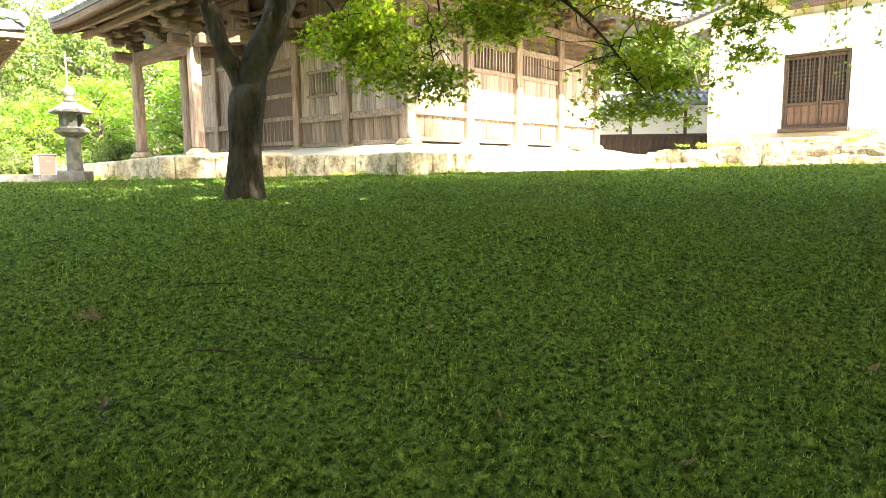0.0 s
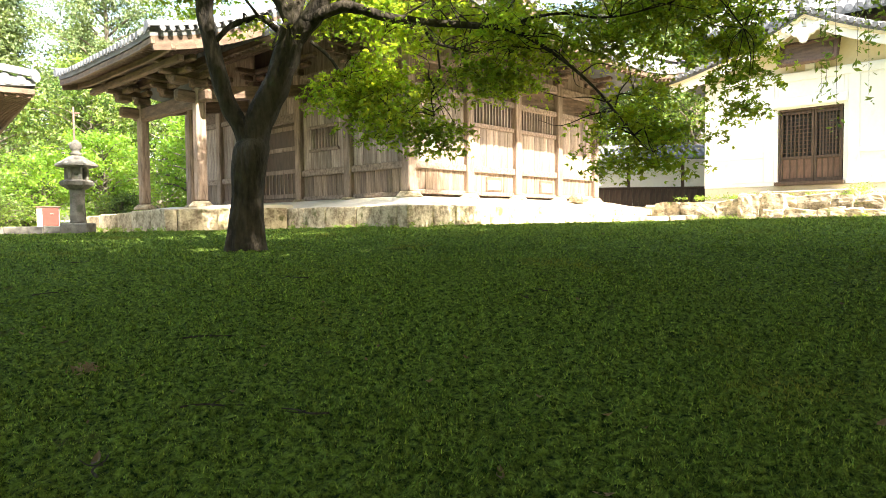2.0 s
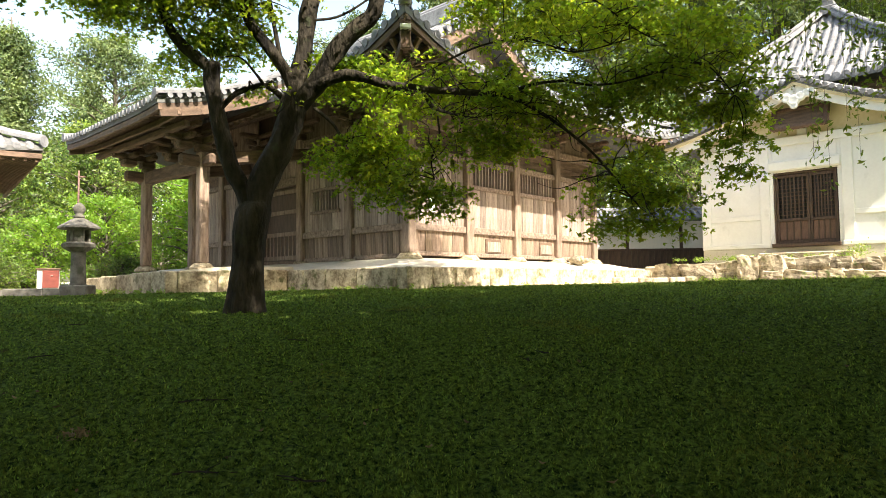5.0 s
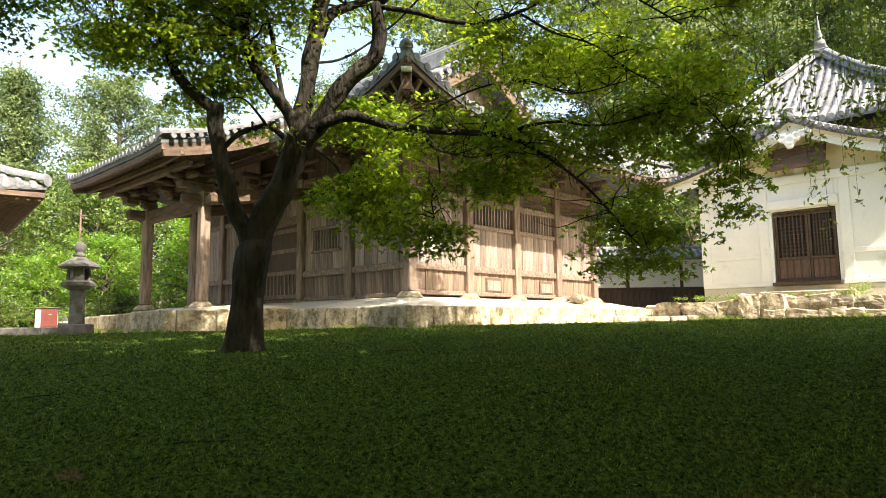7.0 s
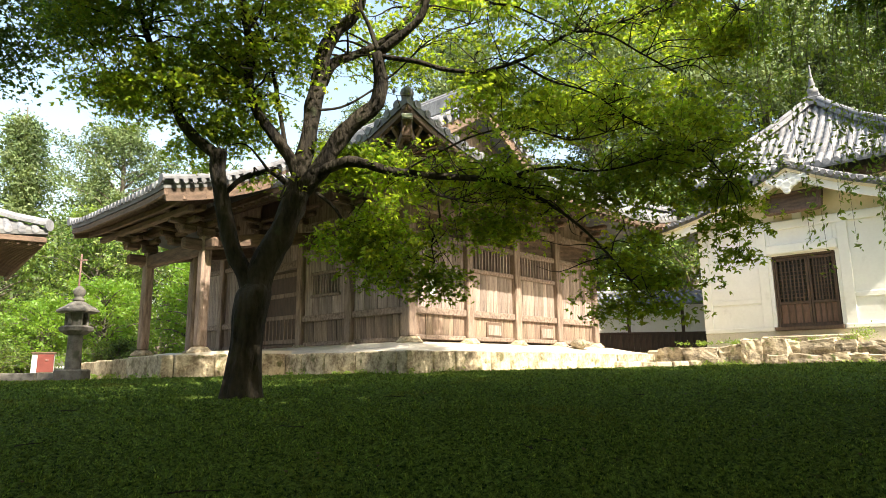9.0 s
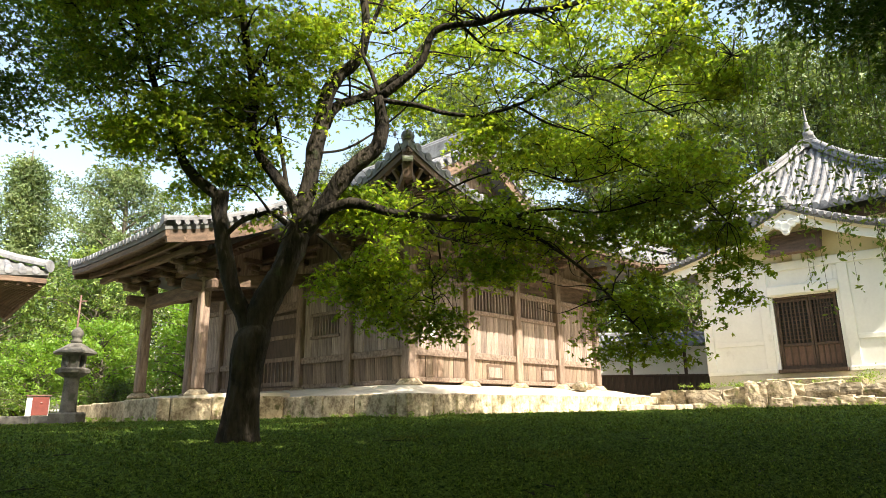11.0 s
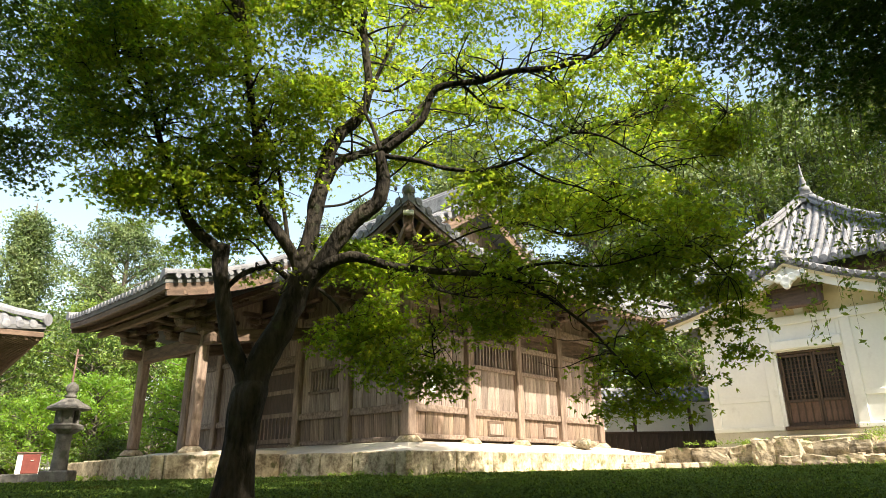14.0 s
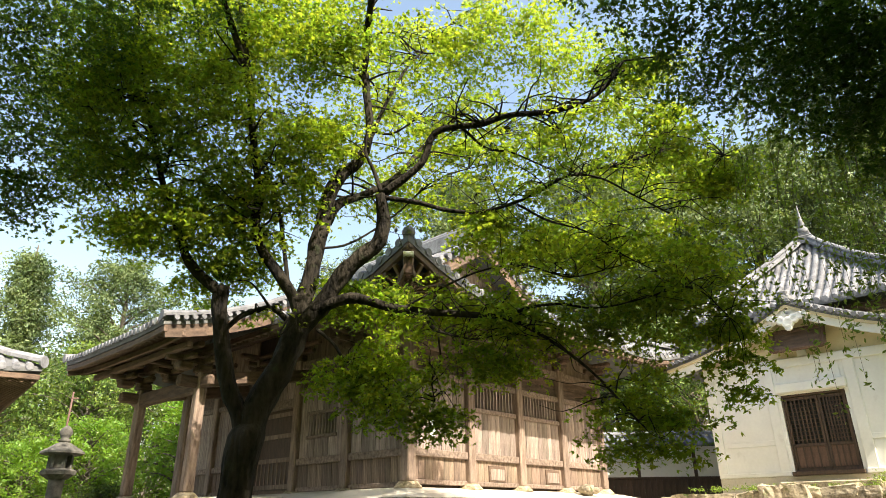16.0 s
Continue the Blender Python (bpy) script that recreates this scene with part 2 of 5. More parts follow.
def tube(bm, line, r0, r1, seg=8, rough=0.0, taper=1.0):
    """A tapering limb along a line, added to bm."""
    rings = []
    side = Vector((1, 0, 0.1))
    for i, q in enumerate(line):
        d = (line[min(i + 1, len(line) - 1)] - line[max(i - 1, 0)]).normalized()
        side = (side - d * side.dot(d)).normalized()
        other = d.cross(side)
        r = r1 + (r0 - r1) * (1 - i / (len(line) - 1)) ** taper
        ring = []
        for k in range(seg):
            a = 2 * math.pi * k / seg
            w = r * (1 + rough * noise.noise((q + side * math.cos(a) * 0.5 + other * math.sin(a) * 0.5) * 3.1))
            ring.append(bm.verts.new(q + (side * math.cos(a) + other * math.sin(a)) * w))
        rings.append(ring)
    for a, b in zip(rings, rings[1:]):
        for k in range(seg):
            bm.faces.new((a[k], a[(k + 1) % seg], b[(k + 1) % seg], b[k]))
    bm.faces.new(rings[0][::-1])
    bm.faces.new(rings[-1])


def ground_z(x, y):
    """Height of the ground: a lawn that rises from the foot of the slope to the terrace, and a wooded hill far behind."""
    t = np.clip(y / 12.6, -2.0, 1.0)
    z = -1.4 + 1.29 * (t + 0.69 * t * (1 - np.clip(t, 0, 1))) + 0.012 * np.clip(x, -20, 14) * np.clip(t, 0, 1)
    z = z + np.clip((y - 26) / 40, 0, 1) * np.clip((x + 8) / 20, 0.1, 1) * 9
    return z + 0.03 * np.sin(x * 1.3 + y * 0.7) * np.sin(y * 0.9 - x * 0.4) * np.clip((12 - y) / 4, 0, 1)


# ---- ground ----
def spaced(lo, hi, fine_lo, fine_hi, step, n):
    """Coordinates that are fine in the middle and coarse far out."""
    mid = np.arange(fine_lo, fine_hi, step)
    k = np.linspace(0, 1, n)[1:] ** 2.5
    return np.concatenate([(fine_lo + (lo - fine_lo) * k)[::-1], mid, fine_hi + (hi - fine_hi) * np.concatenate([[0], k])])


gx, gy = spaced(-900, 900, -16, 18, 0.25, 26), spaced(-900, 900, -3, 20, 0.25, 26)
GX, GY = np.meshgrid(gx, gy)
GV = np.stack([GX.ravel(), GY.ravel(), ground_z(GX, GY).ravel()], 1)
nx, ny = len(gx), len(gy)
gi = (np.arange(ny - 1)[:, None] * nx + np.arange(nx - 1)[None, :]).ravel()
ground_mesh = mesh_of("ground", GV, np.stack([gi, gi + 1, gi + nx + 1, gi + nx], 1), TURF, True)
ground_mesh.materials.append(EARTH)
cx, cy = GV[gi, 0] + 0.12, GV[gi, 1] + 0.12
edge = 12.62 + 0.12 * np.sin(cx * 1.7) + 0.1 * np.sin(cx * 4.1) + np.clip(cx - 4.5, 0, 4) * 0.55 + np.clip(-cx - 3.0, 0, 9) * 0.12
ground_mesh.polygons.foreach_set("material_index", (cy > edge).astype(np.int32))
tagged(new("ground", ground_mesh), "short mossy green lawn rising to a dry earth terrace", "ground", kind="structure")

def slab(name, parent, f, us, vs, thick, mat, label=""):
    """A thick curved sheet: f(u, v) gives a point."""
    bm = bmesh.new()
    top = [[bm.verts.new(f(u, v)) for u in us] for v in vs]
    bot = [[bm.verts.new(f(u, v) - Vector((0, 0, thick))) for u in us] for v in vs]
    for j in range(len(vs) - 1):
        for i in range(len(us) - 1):
            bm.faces.new((top[j][i], top[j][i + 1], top[j + 1][i + 1], top[j + 1][i]))
            bm.faces.new((bot[j][i], bot[j + 1][i], bot[j + 1][i + 1], bot[j][i + 1]))
    m, n = len(vs) - 1, len(us) - 1
    for i in range(n):
        bm.faces.new((top[0][i], bot[0][i], bot[0][i + 1], top[0][i + 1]))
        bm.faces.new((top[m][i], top[m][i + 1], bot[m][i + 1], bot[m][i]))
    for j in range(m):
        bm.faces.new((top[j][0], top[j + 1][0], bot[j + 1][0], bot[j][0]))
        bm.faces.new((top[j][n], bot[j][n], bot[j + 1][n], top[j + 1][n]))
    return part(name, bm, mat, parent, label)


# ---- the wooden hall: local x runs along one wall, y along the other, from the corner ----
HALL_AT = pose(-0.72, 14.0, -0.12, 0, 0, 47)
HB = 0.12
FLOOR = 0.57 + HB
BAYS_X = (0.0, 1.95, 3.88, 5.84, 7.86)
BAYS_Y = (0.0, 2.02, 4.04, 6.16, 8.18, 10.2)
ROOF_X, ROOF_Y = (-2.0, 9.86), (-2.0, 12.2)


def podium():
    t = thing("stone_podium", HALL_AT, "low podium of weathered yellowish dressed stone blocks with pale lime floor", "podium")
    bm = bmesh.new()
    lo, top = -1.5, 0.32 + HB
    prof = ((0.16, top - 0.004), (0.8, top + 0.10), (1.2, FLOOR - 0.05), (1.55, FLOOR), (3.0, FLOOR))
    rings = []
    for d, z in prof:
        rings.append([bm.verts.new((x, y, z)) for x, y in ((lo + d, lo + d), (9.6 - d, lo + d), (9.6 - d, 13.5 - d), (lo + d, 13.5 - d))])
    for a, b in zip(rings, rings[1:]):
        for i in range(4):
            bm.faces.new((a[i], a[(i + 1) % 4], b[(i + 1) % 4], b[i]))
    bm.faces.new(rings[-1])
    part("lime_floor", bm, TATAKI, t, "pale sunlit lime and earth floor")
    # porch floor under the two free pillars
    slab("porch_floor", t, lambda u, v: Vector((-4.1 + 2.8 * v, 2.5 + 5.2 * u, HB + (0.29 - 0.13 * u) * (1 - v) + 0.41 * v + 0.1 * min(1, v * 2.2) * (1 - v))), np.linspace(0, 1, 5), np.linspace(0, 1, 7), 0.5, TATAKI)
    rp = random.Random(14)
    y = 2.4
    while y < 7.7:
        w = rp.uniform(0.6, 1.2)
        e = min(y + w, 7.8)
        box("edge_stone", t, (-4.3, y + 0.006, -0.4), (-4.05, e - 0.006, HB + 0.29 - 0.13 * (y - 2.4) / 5.4 + rp.uniform(-0.01, 0.01)), PODIUM, 0.022)
        y += w
    for x in (-4.04, -3.2, -2.36):
        box("edge_stone", t, (x, 2.38, -0.4), (min(x + 0.83, -1.52), 2.6, HB + 0.29 + 0.025 * (x + 4.3)), PODIUM, 0.022)
    r = random.Random(4)
    x = lo
    while x < 9.4:
        w = r.uniform(0.55, 1.15)
        box("edge_stone", t, (x, lo - r.uniform(0, 0.012), -0.25), (min(x + w, 9.6) - 0.012, lo + 0.3, top + r.uniform(-0.012, 0.012)), PODIUM, 0.022)
        x += w
    y = lo + 0.3
    while y < 16:
        w = r.uniform(0.6, 1.3)
        h = top + r.uniform(-0.012, 0.012) - max(0, y - 5) * 0.008
        box("edge_stone", t, (lo - r.uniform(0, 0.012), y + 0.006, -0.35), (lo + 0.3, y + w - 0.006, h), PODIUM, 0.022)
        y += w
    return t


podium()


def roof_z(d):
    return 4.22 + HB + 0.48 * d + 0.016 * d * d


def lift(s, span):
    """Upturn of an eave towards its ends."""
    e = min(s, span - s)
    return (0.76 if s < span / 2 else 0.42) * max(0.0, 1 - e / 3.2) ** 2


def tile_row(parent, pts, r=0.075, name="cover_tile", disc=True, mat=TILE, ring=0.0):
    """A row of round cover tiles down a slope, with the round end tile at the eave."""
    bm = bmesh.new()
    line = [Vector(p) for p in pts]
    if ring:
        fine = []
        for a, b in zip(line, line[1:]):
            n = max(1, int((b - a).length / ring))
            fine += [a + (b - a) * (k / n) for k in range(n)]
        line = fine + [line[-1]]
    d = (line[-1] - line[0])
    side = Vector((-d.y, d.x, 0)).normalized()
    rings = []
    for i, q in enumerate(line):
        seq = (1.12, 0.66) if ring and 0 < i < len(line) - 1 else (1.0,)
        for sc in seq:
            rings.append([bm.verts.new(q + (side * math.cos(a) + Vector((0, 0, 1)) * math.sin(a)) * r * sc) for a in np.linspace(-0.3, math.pi + 0.3, 7)])
    for a, b in zip(rings, rings[1:]):
        for k in range(6):
            bm.faces.new((a[k], a[k + 1], b[k + 1], b[k]))
    if disc:
        c = line[0] - d.normalized() * 0.02
        ring1 = [bm.verts.new(c + (side * math.cos(a) + Vector((0, 0, 1)) * math.sin(a)) * r * 1.12) for a in np.linspace(0, 2 * math.pi, 11)[:-1]]
        ring2 = [bm.verts.new(v.co + d.normalized() * 0.05) for v in ring1]
        bm.faces.new(ring1)
        for k in range(10):
            bm.faces.new((ring1[k], ring1[(k + 1) % 10], ring2[(k + 1) % 10], ring2[k]))
    return part(name, bm, mat, parent)


def hall_roof(t):
    X0, X1 = ROOF_X
    Y0, Y1 = ROOF_Y
    SX, SY = X1 - X0, Y1 - Y0
    rx = (X0 + X1) / 2
    dmax = rx - X0
    gable_d = 3.4

    # slopes towards -y (the gable side) and -x (the front), then their plain counterparts
    def side(u, v):
        d = v * gable_d
        x = X0 + d + u * (SX - 2 * d)
        return Vector((x, Y0 + d, roof_z(d) + lift(u * SX, SX) * (1 - v)))

    def side_far(u, v):
        p = side(u, v)
        return Vector((p.x, Y1 - (p.y - Y0), p.z))

    def front(u, v):
        d = v * dmax
        a = min(d, gable_d - 0.55)
        y = Y0 + a + u * (SY - 2 * a)
        return Vector((X0 + d, y, roof_z(d) + lift(u * SY, SY) * max(0, 1 - v * 1.8)))

    def back(u, v):
        p = front(u, v)
        return Vector((X1 - (p.x - X0), p.y, p.z))
    grid, rows = np.linspace(0, 1, 15), np.linspace(0, 1, 9)
    for nm, f in (("roof_slope", side), ("roof_slope", side_far), ("roof_slope", front), ("roof_slope", back)):
        slab(nm, t, f, grid, rows, 0.14, TILEDARK)
    n = int(SX / 0.27)
    for i in range(1, n):
        x = X0 + SX * i / n
        dm = min(gable_d, x - X0, X1 - x)
        pts = []
        for k in range(7):
            d = dm * k / 6
            pts.append((x, Y0 + d, roof_z(d) + lift(x - X0, SX) * (1 - d / gable_d) + 0.02))
        tile_row(t, pts)
    n = int(SY / 0.27)
    for i in range(1, n):
        y = Y0 + SY * i / n
        e = min(y - Y0, Y1 - y)
        dm = dmax if e > gable_d - 0.5 else e
        pts = [(X0 + d, y, roof_z(d) + lift(y - Y0, SY) * max(0, 1 - d / dmax * 1.8) + 0.02) for d in np.linspace(0, dm, 8)]
        tile_row(t, pts)
    # hips
    for sx, sy in ((X0, Y0), (X1, Y0), (X0, Y1)):
        dx, dy = (1 if sx == X0 else -1), (1 if sy == Y0 else -1)
        pts = [(sx + dx * d, sy + dy * d, roof_z(d) + (0.76 if sx == X0 and sy == Y0 else 0.42) * (1 - d / gable_d) ** 2 + 0.12) for d in np.linspace(0.16, gable_d, 7)]
        tile_row(t, pts, 0.12, "hip_ridge")
    # main ridge
    zr = roof_z(dmax)
    yl, yh = Y0 + gable_d - 0.55, Y1 - gable_d + 0.55
    box("main_ridge", t, (rx - 0.2, yl, zr - 0.05), (rx + 0.2, yh, zr + 0.5), TILE, 0.05)
    tile_row(t, [(rx, yl - 0.05, zr + 0.52), (rx, yh, zr + 0.52)], 0.13, "ridge_cap")
    lathe("ridge_end_tile", t, (rx, yl - 0.1, zr - 0.1), ((0.30, 0), (0.36, 0.25), (0.26, 0.55), (0.12, 0.8)), TILE, 12)
    # gable wall, bargeboards and verge tiles
    zb = roof_z(gable_d)
    bm = bmesh.new()
    gy = Y0 + gable_d + 0.25
    half = dmax - gable_d
    pts = [(rx - half, zb - 0.3), (rx + half, zb - 0.3), (rx + half, zb), (rx, zr - 0.1), (rx - half, zb)]
    a = [bm.verts.new((x, gy, z)) for x, z in pts]
    b = [bm.verts.new((x, gy + 0.15, z)) for x, z in pts]
    bm.faces.new(a)
    bm.faces.new(b[::-1])
    for i in range(5):
        bm.faces.new((a[i], b[i], b[(i + 1) % 5], a[(i + 1) % 5]))
    part("gable_wall", bm, TIMBER, t)
    for sgn in (-1, 1):
        line = []
        for d in np.linspace(gable_d - 1.0, dmax, 7):
            line.append((rx + sgn * (dmax - d), roof_z(d)))
        for (xa, za), (xb, zb2) in zip(line, line[1:]):
            bar("bargeboard", t, (xa, yl + 0.06, za - 0.3), (xb, yl + 0.06, zb2 - 0.3), 0.07, 0.3, BEAM)
        for k in range(3):
            tile_row(t, [(x, yl + 0.1 + 0.26 * k, z + 0.06) for x, z in line], 0.09, "verge_tile")
        for k in range(13):
            f = k / 12 * (len(line) - 1)
            i = min(int(f), len(line) - 2)
            x, z = line[i][0] + (line[i + 1][0] - line[i][0]) * (f - i), line[i][1] + (line[i + 1][1] - line[i][1]) * (f - i)
            tile_row(t, [(x, yl - 0.12, z + 0.02), (x, yl + 0.4, z + 0.06)], 0.085, "verge_end_tile")
    # eave boards, rafters and soffit
    for k in range(14):
        a, b = X0 + SX * k / 14, X0 + SX * (k + 1) / 14
        za, zb = (roof_z(0) + lift(q - X0, SX) - 0.2 for q in (a, b))
        bar("eave_board", t, (a, Y0 + 0.08, za), (b, Y0 + 0.08, zb), 0.1, 0.14, BEAM)
        a, b = Y0 + SY * k / 14, Y0 + SY * (k + 1) / 14
        za, zb = (roof_z(0) + lift(q - Y0, SY) - 0.2 for q in (a, b))
        bar("eave_board", t, (X0 + 0.08, a, za), (X0 + 0.08, b, zb), 0.1, 0.14, BEAM)
    for k in range(44):
        x = X0 + 0.15 + (SX - 0.3) * k / 43
        z0 = roof_z(0) + lift(x - X0, SX) - 0.3
        reach = min(2.1, max(0.4, x - X0, 0) if x < X0 + 2.1 else max(0.4, X1 - x) if x > X1 - 2.1 else 2.1)
        bar("rafter", t, (x, Y0 + 0.06, z0), (x, Y0 + reach, roof_z(0) - 0.3 + 0.42 * reach), 0.085, 0.1, BEAM)
    for k in range(50):
        y = Y0 + 0.15 + (SY - 0.3) * k / 49
        z0 = roof_z(0) + lift(y - Y0, SY) - 0.3
        reach = min(2.1, max(0.4, y - Y0) if y < Y0 + 2.1 else 2.1)
        bar("rafter", t, (X0 + 0.06, y, z0), (X0 + reach, y, roof_z(0) - 0.3 + 0.42 * reach), 0.085, 0.1, BEAM)
    # hip rafter under the raised corner, with a white cap on its end
    zc = roof_z(0) + 0.76
    bar("hip_rafter", t, (X0 + 0.10, Y0 + 0.10, zc - 0.58), (0.1, 0.1, zc - 0.42), 0.2, 0.34, REDWOOD, 0.015)
    bar("hip_rafter_cap", t, (X0 + 0.02, Y0 + 0.02, zc - 0.385), (X0 + 0.24, Y0 + 0.24, zc - 0.37), 0.21, 0.08, LIME, 0.01, "white painted rafter end")
    lathe("corner_end_tile", t, (X0 + 0.02, Y0 + 0.02, zc + 0.02), ((0.07, -0.04), (0.11, 0.02), (0.1, 0.1), (0.04, 0.16)), TILE, 12)
    for k in (-1, 1):
        ob = lathe("corner_scroll", t, (X0 + 0.02 + 0.17 * k, Y0 + 0.02 - 0.17 * k, zc + 0.09), ((0.03, -0.03), (0.062, 0.0), (0.03, 0.03)), TILE, 12)
        ob.matrix_basis = ob.matrix_basis @ Matrix.Rotation(radians(45), 4, "Z") @ Matrix.Rotation(radians(90), 4, "X")


def bracket(t, x, y, z, axis):
    """Block and two arms under the eaves."""
    box("bracket_block", t, (x - 0.16, y - 0.16, z), (x + 0.16, y + 0.16, z + 0.16), BEAM, 0.03)
    for k, w in ((0, 0.5), (1, 0.75)):
        zz = z + 0.18 + 0.2 * k
        if axis == "x":
            box("bracket_arm", t, (x - w, y - 0.07, zz), (x + w, y + 0.07, zz + 0.13), BEAM, 0.03)
            box("bracket_arm", t, (x - 0.08, y - w * 0.8, zz), (x + 0.08, y + 0.2, zz + 0.13), BEAM, 0.03)
        else:
            box("bracket_arm", t, (x - 0.07, y - w, zz), (x + 0.07, y + w, zz + 0.13), BEAM, 0.03)
            box("bracket_arm", t, (x - w * 0.8, y - 0.08, zz), (x + 0.2, y + 0.08, zz + 0.13), BEAM, 0.03)


def pillar(t, x, y, z0, z1, w=0.24, name="post"):
    box(name, t, (x - w / 2, y - w / 2, z0), (x + w / 2, y + w / 2, z1), TIMBER, 0.025)
    lathe("base_stone", t, (x, y, z0 - 0.13), ((w * 1.25, 0), (w * 1.2, 0.04), (w * 0.95, 0.1), (w * 0.8, 0.14)), PODIUM, 12, 15)


def boards(t, axis, a, b, z0, z1, r, w=0.24, off=0.0, mat=None):
    """Upright wall boards side by side from a to b."""
    n = max(1, round((b - a) / w))
    cut = sorted([0.0, 1.0] + [(k + r.uniform(-0.22, 0.22)) / n for k in range(1, n)])
    for p, q in zip(cut, cut[1:]):
        lo, hi = a + (b - a) * p + 0.003, a + (b - a) * q - 0.003
        d = off + r.uniform(0, 0.014)
        if axis == "x":
            box("board", t, (lo, 0.0 + d, z0), (hi, 0.06 + d, z1), mat or WOOD, 0.004)
        else:
            box("board", t, (0.0 + d, lo, z0), (0.06 + d, hi, z1), mat or WOOD, 0.004)


def rail(t, axis, a, b, z0, z1, out=0.06, name="rail"):
    if axis == "x":
        box(name, t, (a, -out, z0), (b, 0.09, z1), RAIL, 0.012)
    else:
        bar(name, t, (0.09 / 2 - out / 2, a, (z0 + z1) / 2), (0.09 / 2 - out / 2, b, (z0 + z1) / 2), out + 0.09, z1 - z0, RAIL, 0.012)


def lattice(t, axis, a, b, z0, z1, n):
    """An upright-barred window: square bars in a frame before a dark board standing for the shaded space."""
    if axis == "x":
        win = tagged(new("lattice_window"))
        win.parent = t
        box("backing", win, (a, 0.085, z0), (b, 0.11, z1), DARKWOOD, 0)
        for k in range(n):
            x = a + (b - a) * (k + 0.5) / n
            box("window_bar", win, (x - 0.022, 0.0, z0), (x + 0.022, 0.045, z1), WOOD, 0.004)
    else:
        win = tagged(new("lattice_window"))
        win.parent = t
        box("backing", win, (0.085, a, z0), (0.11, b, z1), DARKWOOD, 0)
        for k in range(n):
            y = a + (b - a) * (k + 0.5) / n
            box("window_bar", win, (0.0, y - 0.022, z0), (0.045, y + 0.022, z1), WOOD, 0.004)
    return win


def wooden_hall():
    t = thing("temple_hall", HALL_AT, "old weathered brown wooden temple hall with grey tiled hip-and-gable roof", "temple hall")
    r = random.Random(11)
    TOP = 4.15 + HB
    F = FLOOR
    for x in BAYS_X:
        pillar(t, x, 0, F + 0.09, TOP)
    for y in BAYS_Y[1:]:
        pillar(t, 0, y, F + 0.02, TOP)
    for ax, bays in (("x", BAYS_X), ("y", BAYS_Y)):
        for i, (a, b) in enumerate(zip(bays, bays[1:])):
            a, b = a + 0.12, b - 0.12
            mid = (a + b) / 2
            base = F + (0.05 if ax == "x" else 0.0)
            if ax == "y" and i == 2:
                # the doorway: two dark leaves in a recess
                rail(t, ax, a, b, 2.64 + HB, 2.86 + HB, 0.05, "lintel")
                boards(t, ax, a, b, 2.86 + HB, 3.6 + HB, r)
                door = thing("double_door", Matrix(), "", "")
                door.parent = t
                box("threshold", door, (-0.1, a, F - 0.06), (0.2, b, F + 0.06), BEAM)
                for lo, hi in ((a + 0.02, mid - 0.004), (mid + 0.004, b - 0.02)):
                    box("door_leaf", door, (0.14, lo, F + 0.06), (0.19, hi, 2.64 + HB), DARKWOOD, 0.006)
                    for zz in (0.1, 0.75, 1.35, 1.9):
                        box("door_rail", door, (0.10, lo, F + zz), (0.14, hi, F + zz + 0.11), TIMBER, 0.006)
                    for q in range(5):
                        yy = lo + (hi - lo) * (q + 0.5) / 5
                        box("door_slat", door, (0.11, yy - 0.02, F + 0.2), (0.138, yy + 0.02, F + 0.76), TIMBER, 0.004)
                continue
            rail(t, ax, a, b, base, base + 0.10, 0.04, "sill")
            rail(t, ax, a, b, 1.18 + HB, 1.34 + HB, 0.07)
            boards(t, ax, a, b, base + 0.1, 1.18 + HB, r, 0.2, 0.0, KICK)
            rail(t, ax, a, b, 2.9 + HB, 3.04 + HB, 0.06)
            if ax == "x" and i in (1, 2):
                rail(t, ax, a, b, 2.27 + HB, 2.38 + HB, 0.05)
                boards(t, ax, a, b, 1.34 + HB, 2.27 + HB, r, 0.2)
                lattice(t, ax, a + 0.04, b - 0.04, 2.38 + HB, 2.9 + HB, 13)
            elif ax == "y" and i == 1:
                lo, hi = a + 0.35, b - 0.35
                rail(t, ax, lo - 0.06, hi + 0.06, 1.78 + HB, 1.86 + HB, 0.04)
                rail(t, ax, lo - 0.06, hi + 0.06, 2.36 + HB, 2.44 + HB, 0.04)
                lattice(t, ax, lo, hi, 1.86 + HB, 2.36 + HB, 9)
                boards(t, ax, lo, hi, 1.34 + HB, 1.78 + HB, r)
                boards(t, ax, lo, hi, 2.44 + HB, 2.9 + HB, r)
                boards(t, ax, a, lo, 1.34 + HB, 2.9 + HB, r)
                boards(t, ax, hi, b, 1.34 + HB, 2.9 + HB, r)
            else:
                boards(t, ax, a, b, 1.34 + HB, 2.9 + HB, r, 0.19)
            rail(t, ax, a, b, 3.55 + HB, 3.75 + HB, 0.08, "head_beam")
            # horizontal planks of the frieze
            for k in range(2):
                z0 = 3.04 + HB + 0.255 * k
                if ax == "x":
                    box("frieze_plank", t, (a, 0.02 + 0.01 * k, z0 + 0.004), (b, 0.07, z0 + 0.25), BEAM, 0.006)
                else:
                    box("frieze_plank", t, (0.02 + 0.01 * k, a, z0 + 0.004), (0.07, b, z0 + 0.25), BEAM, 0.006)
            if ax == "x":
                box("frieze_plank", t, (a, 0.03, 3.75 + HB), (b, 0.08, TOP + 0.8), TIMBER, 0.006)
            else:
                box("frieze_plank", t, (0.03, a, 3.75 + HB), (0.08, b, TOP + 0.8), TIMBER, 0.006)
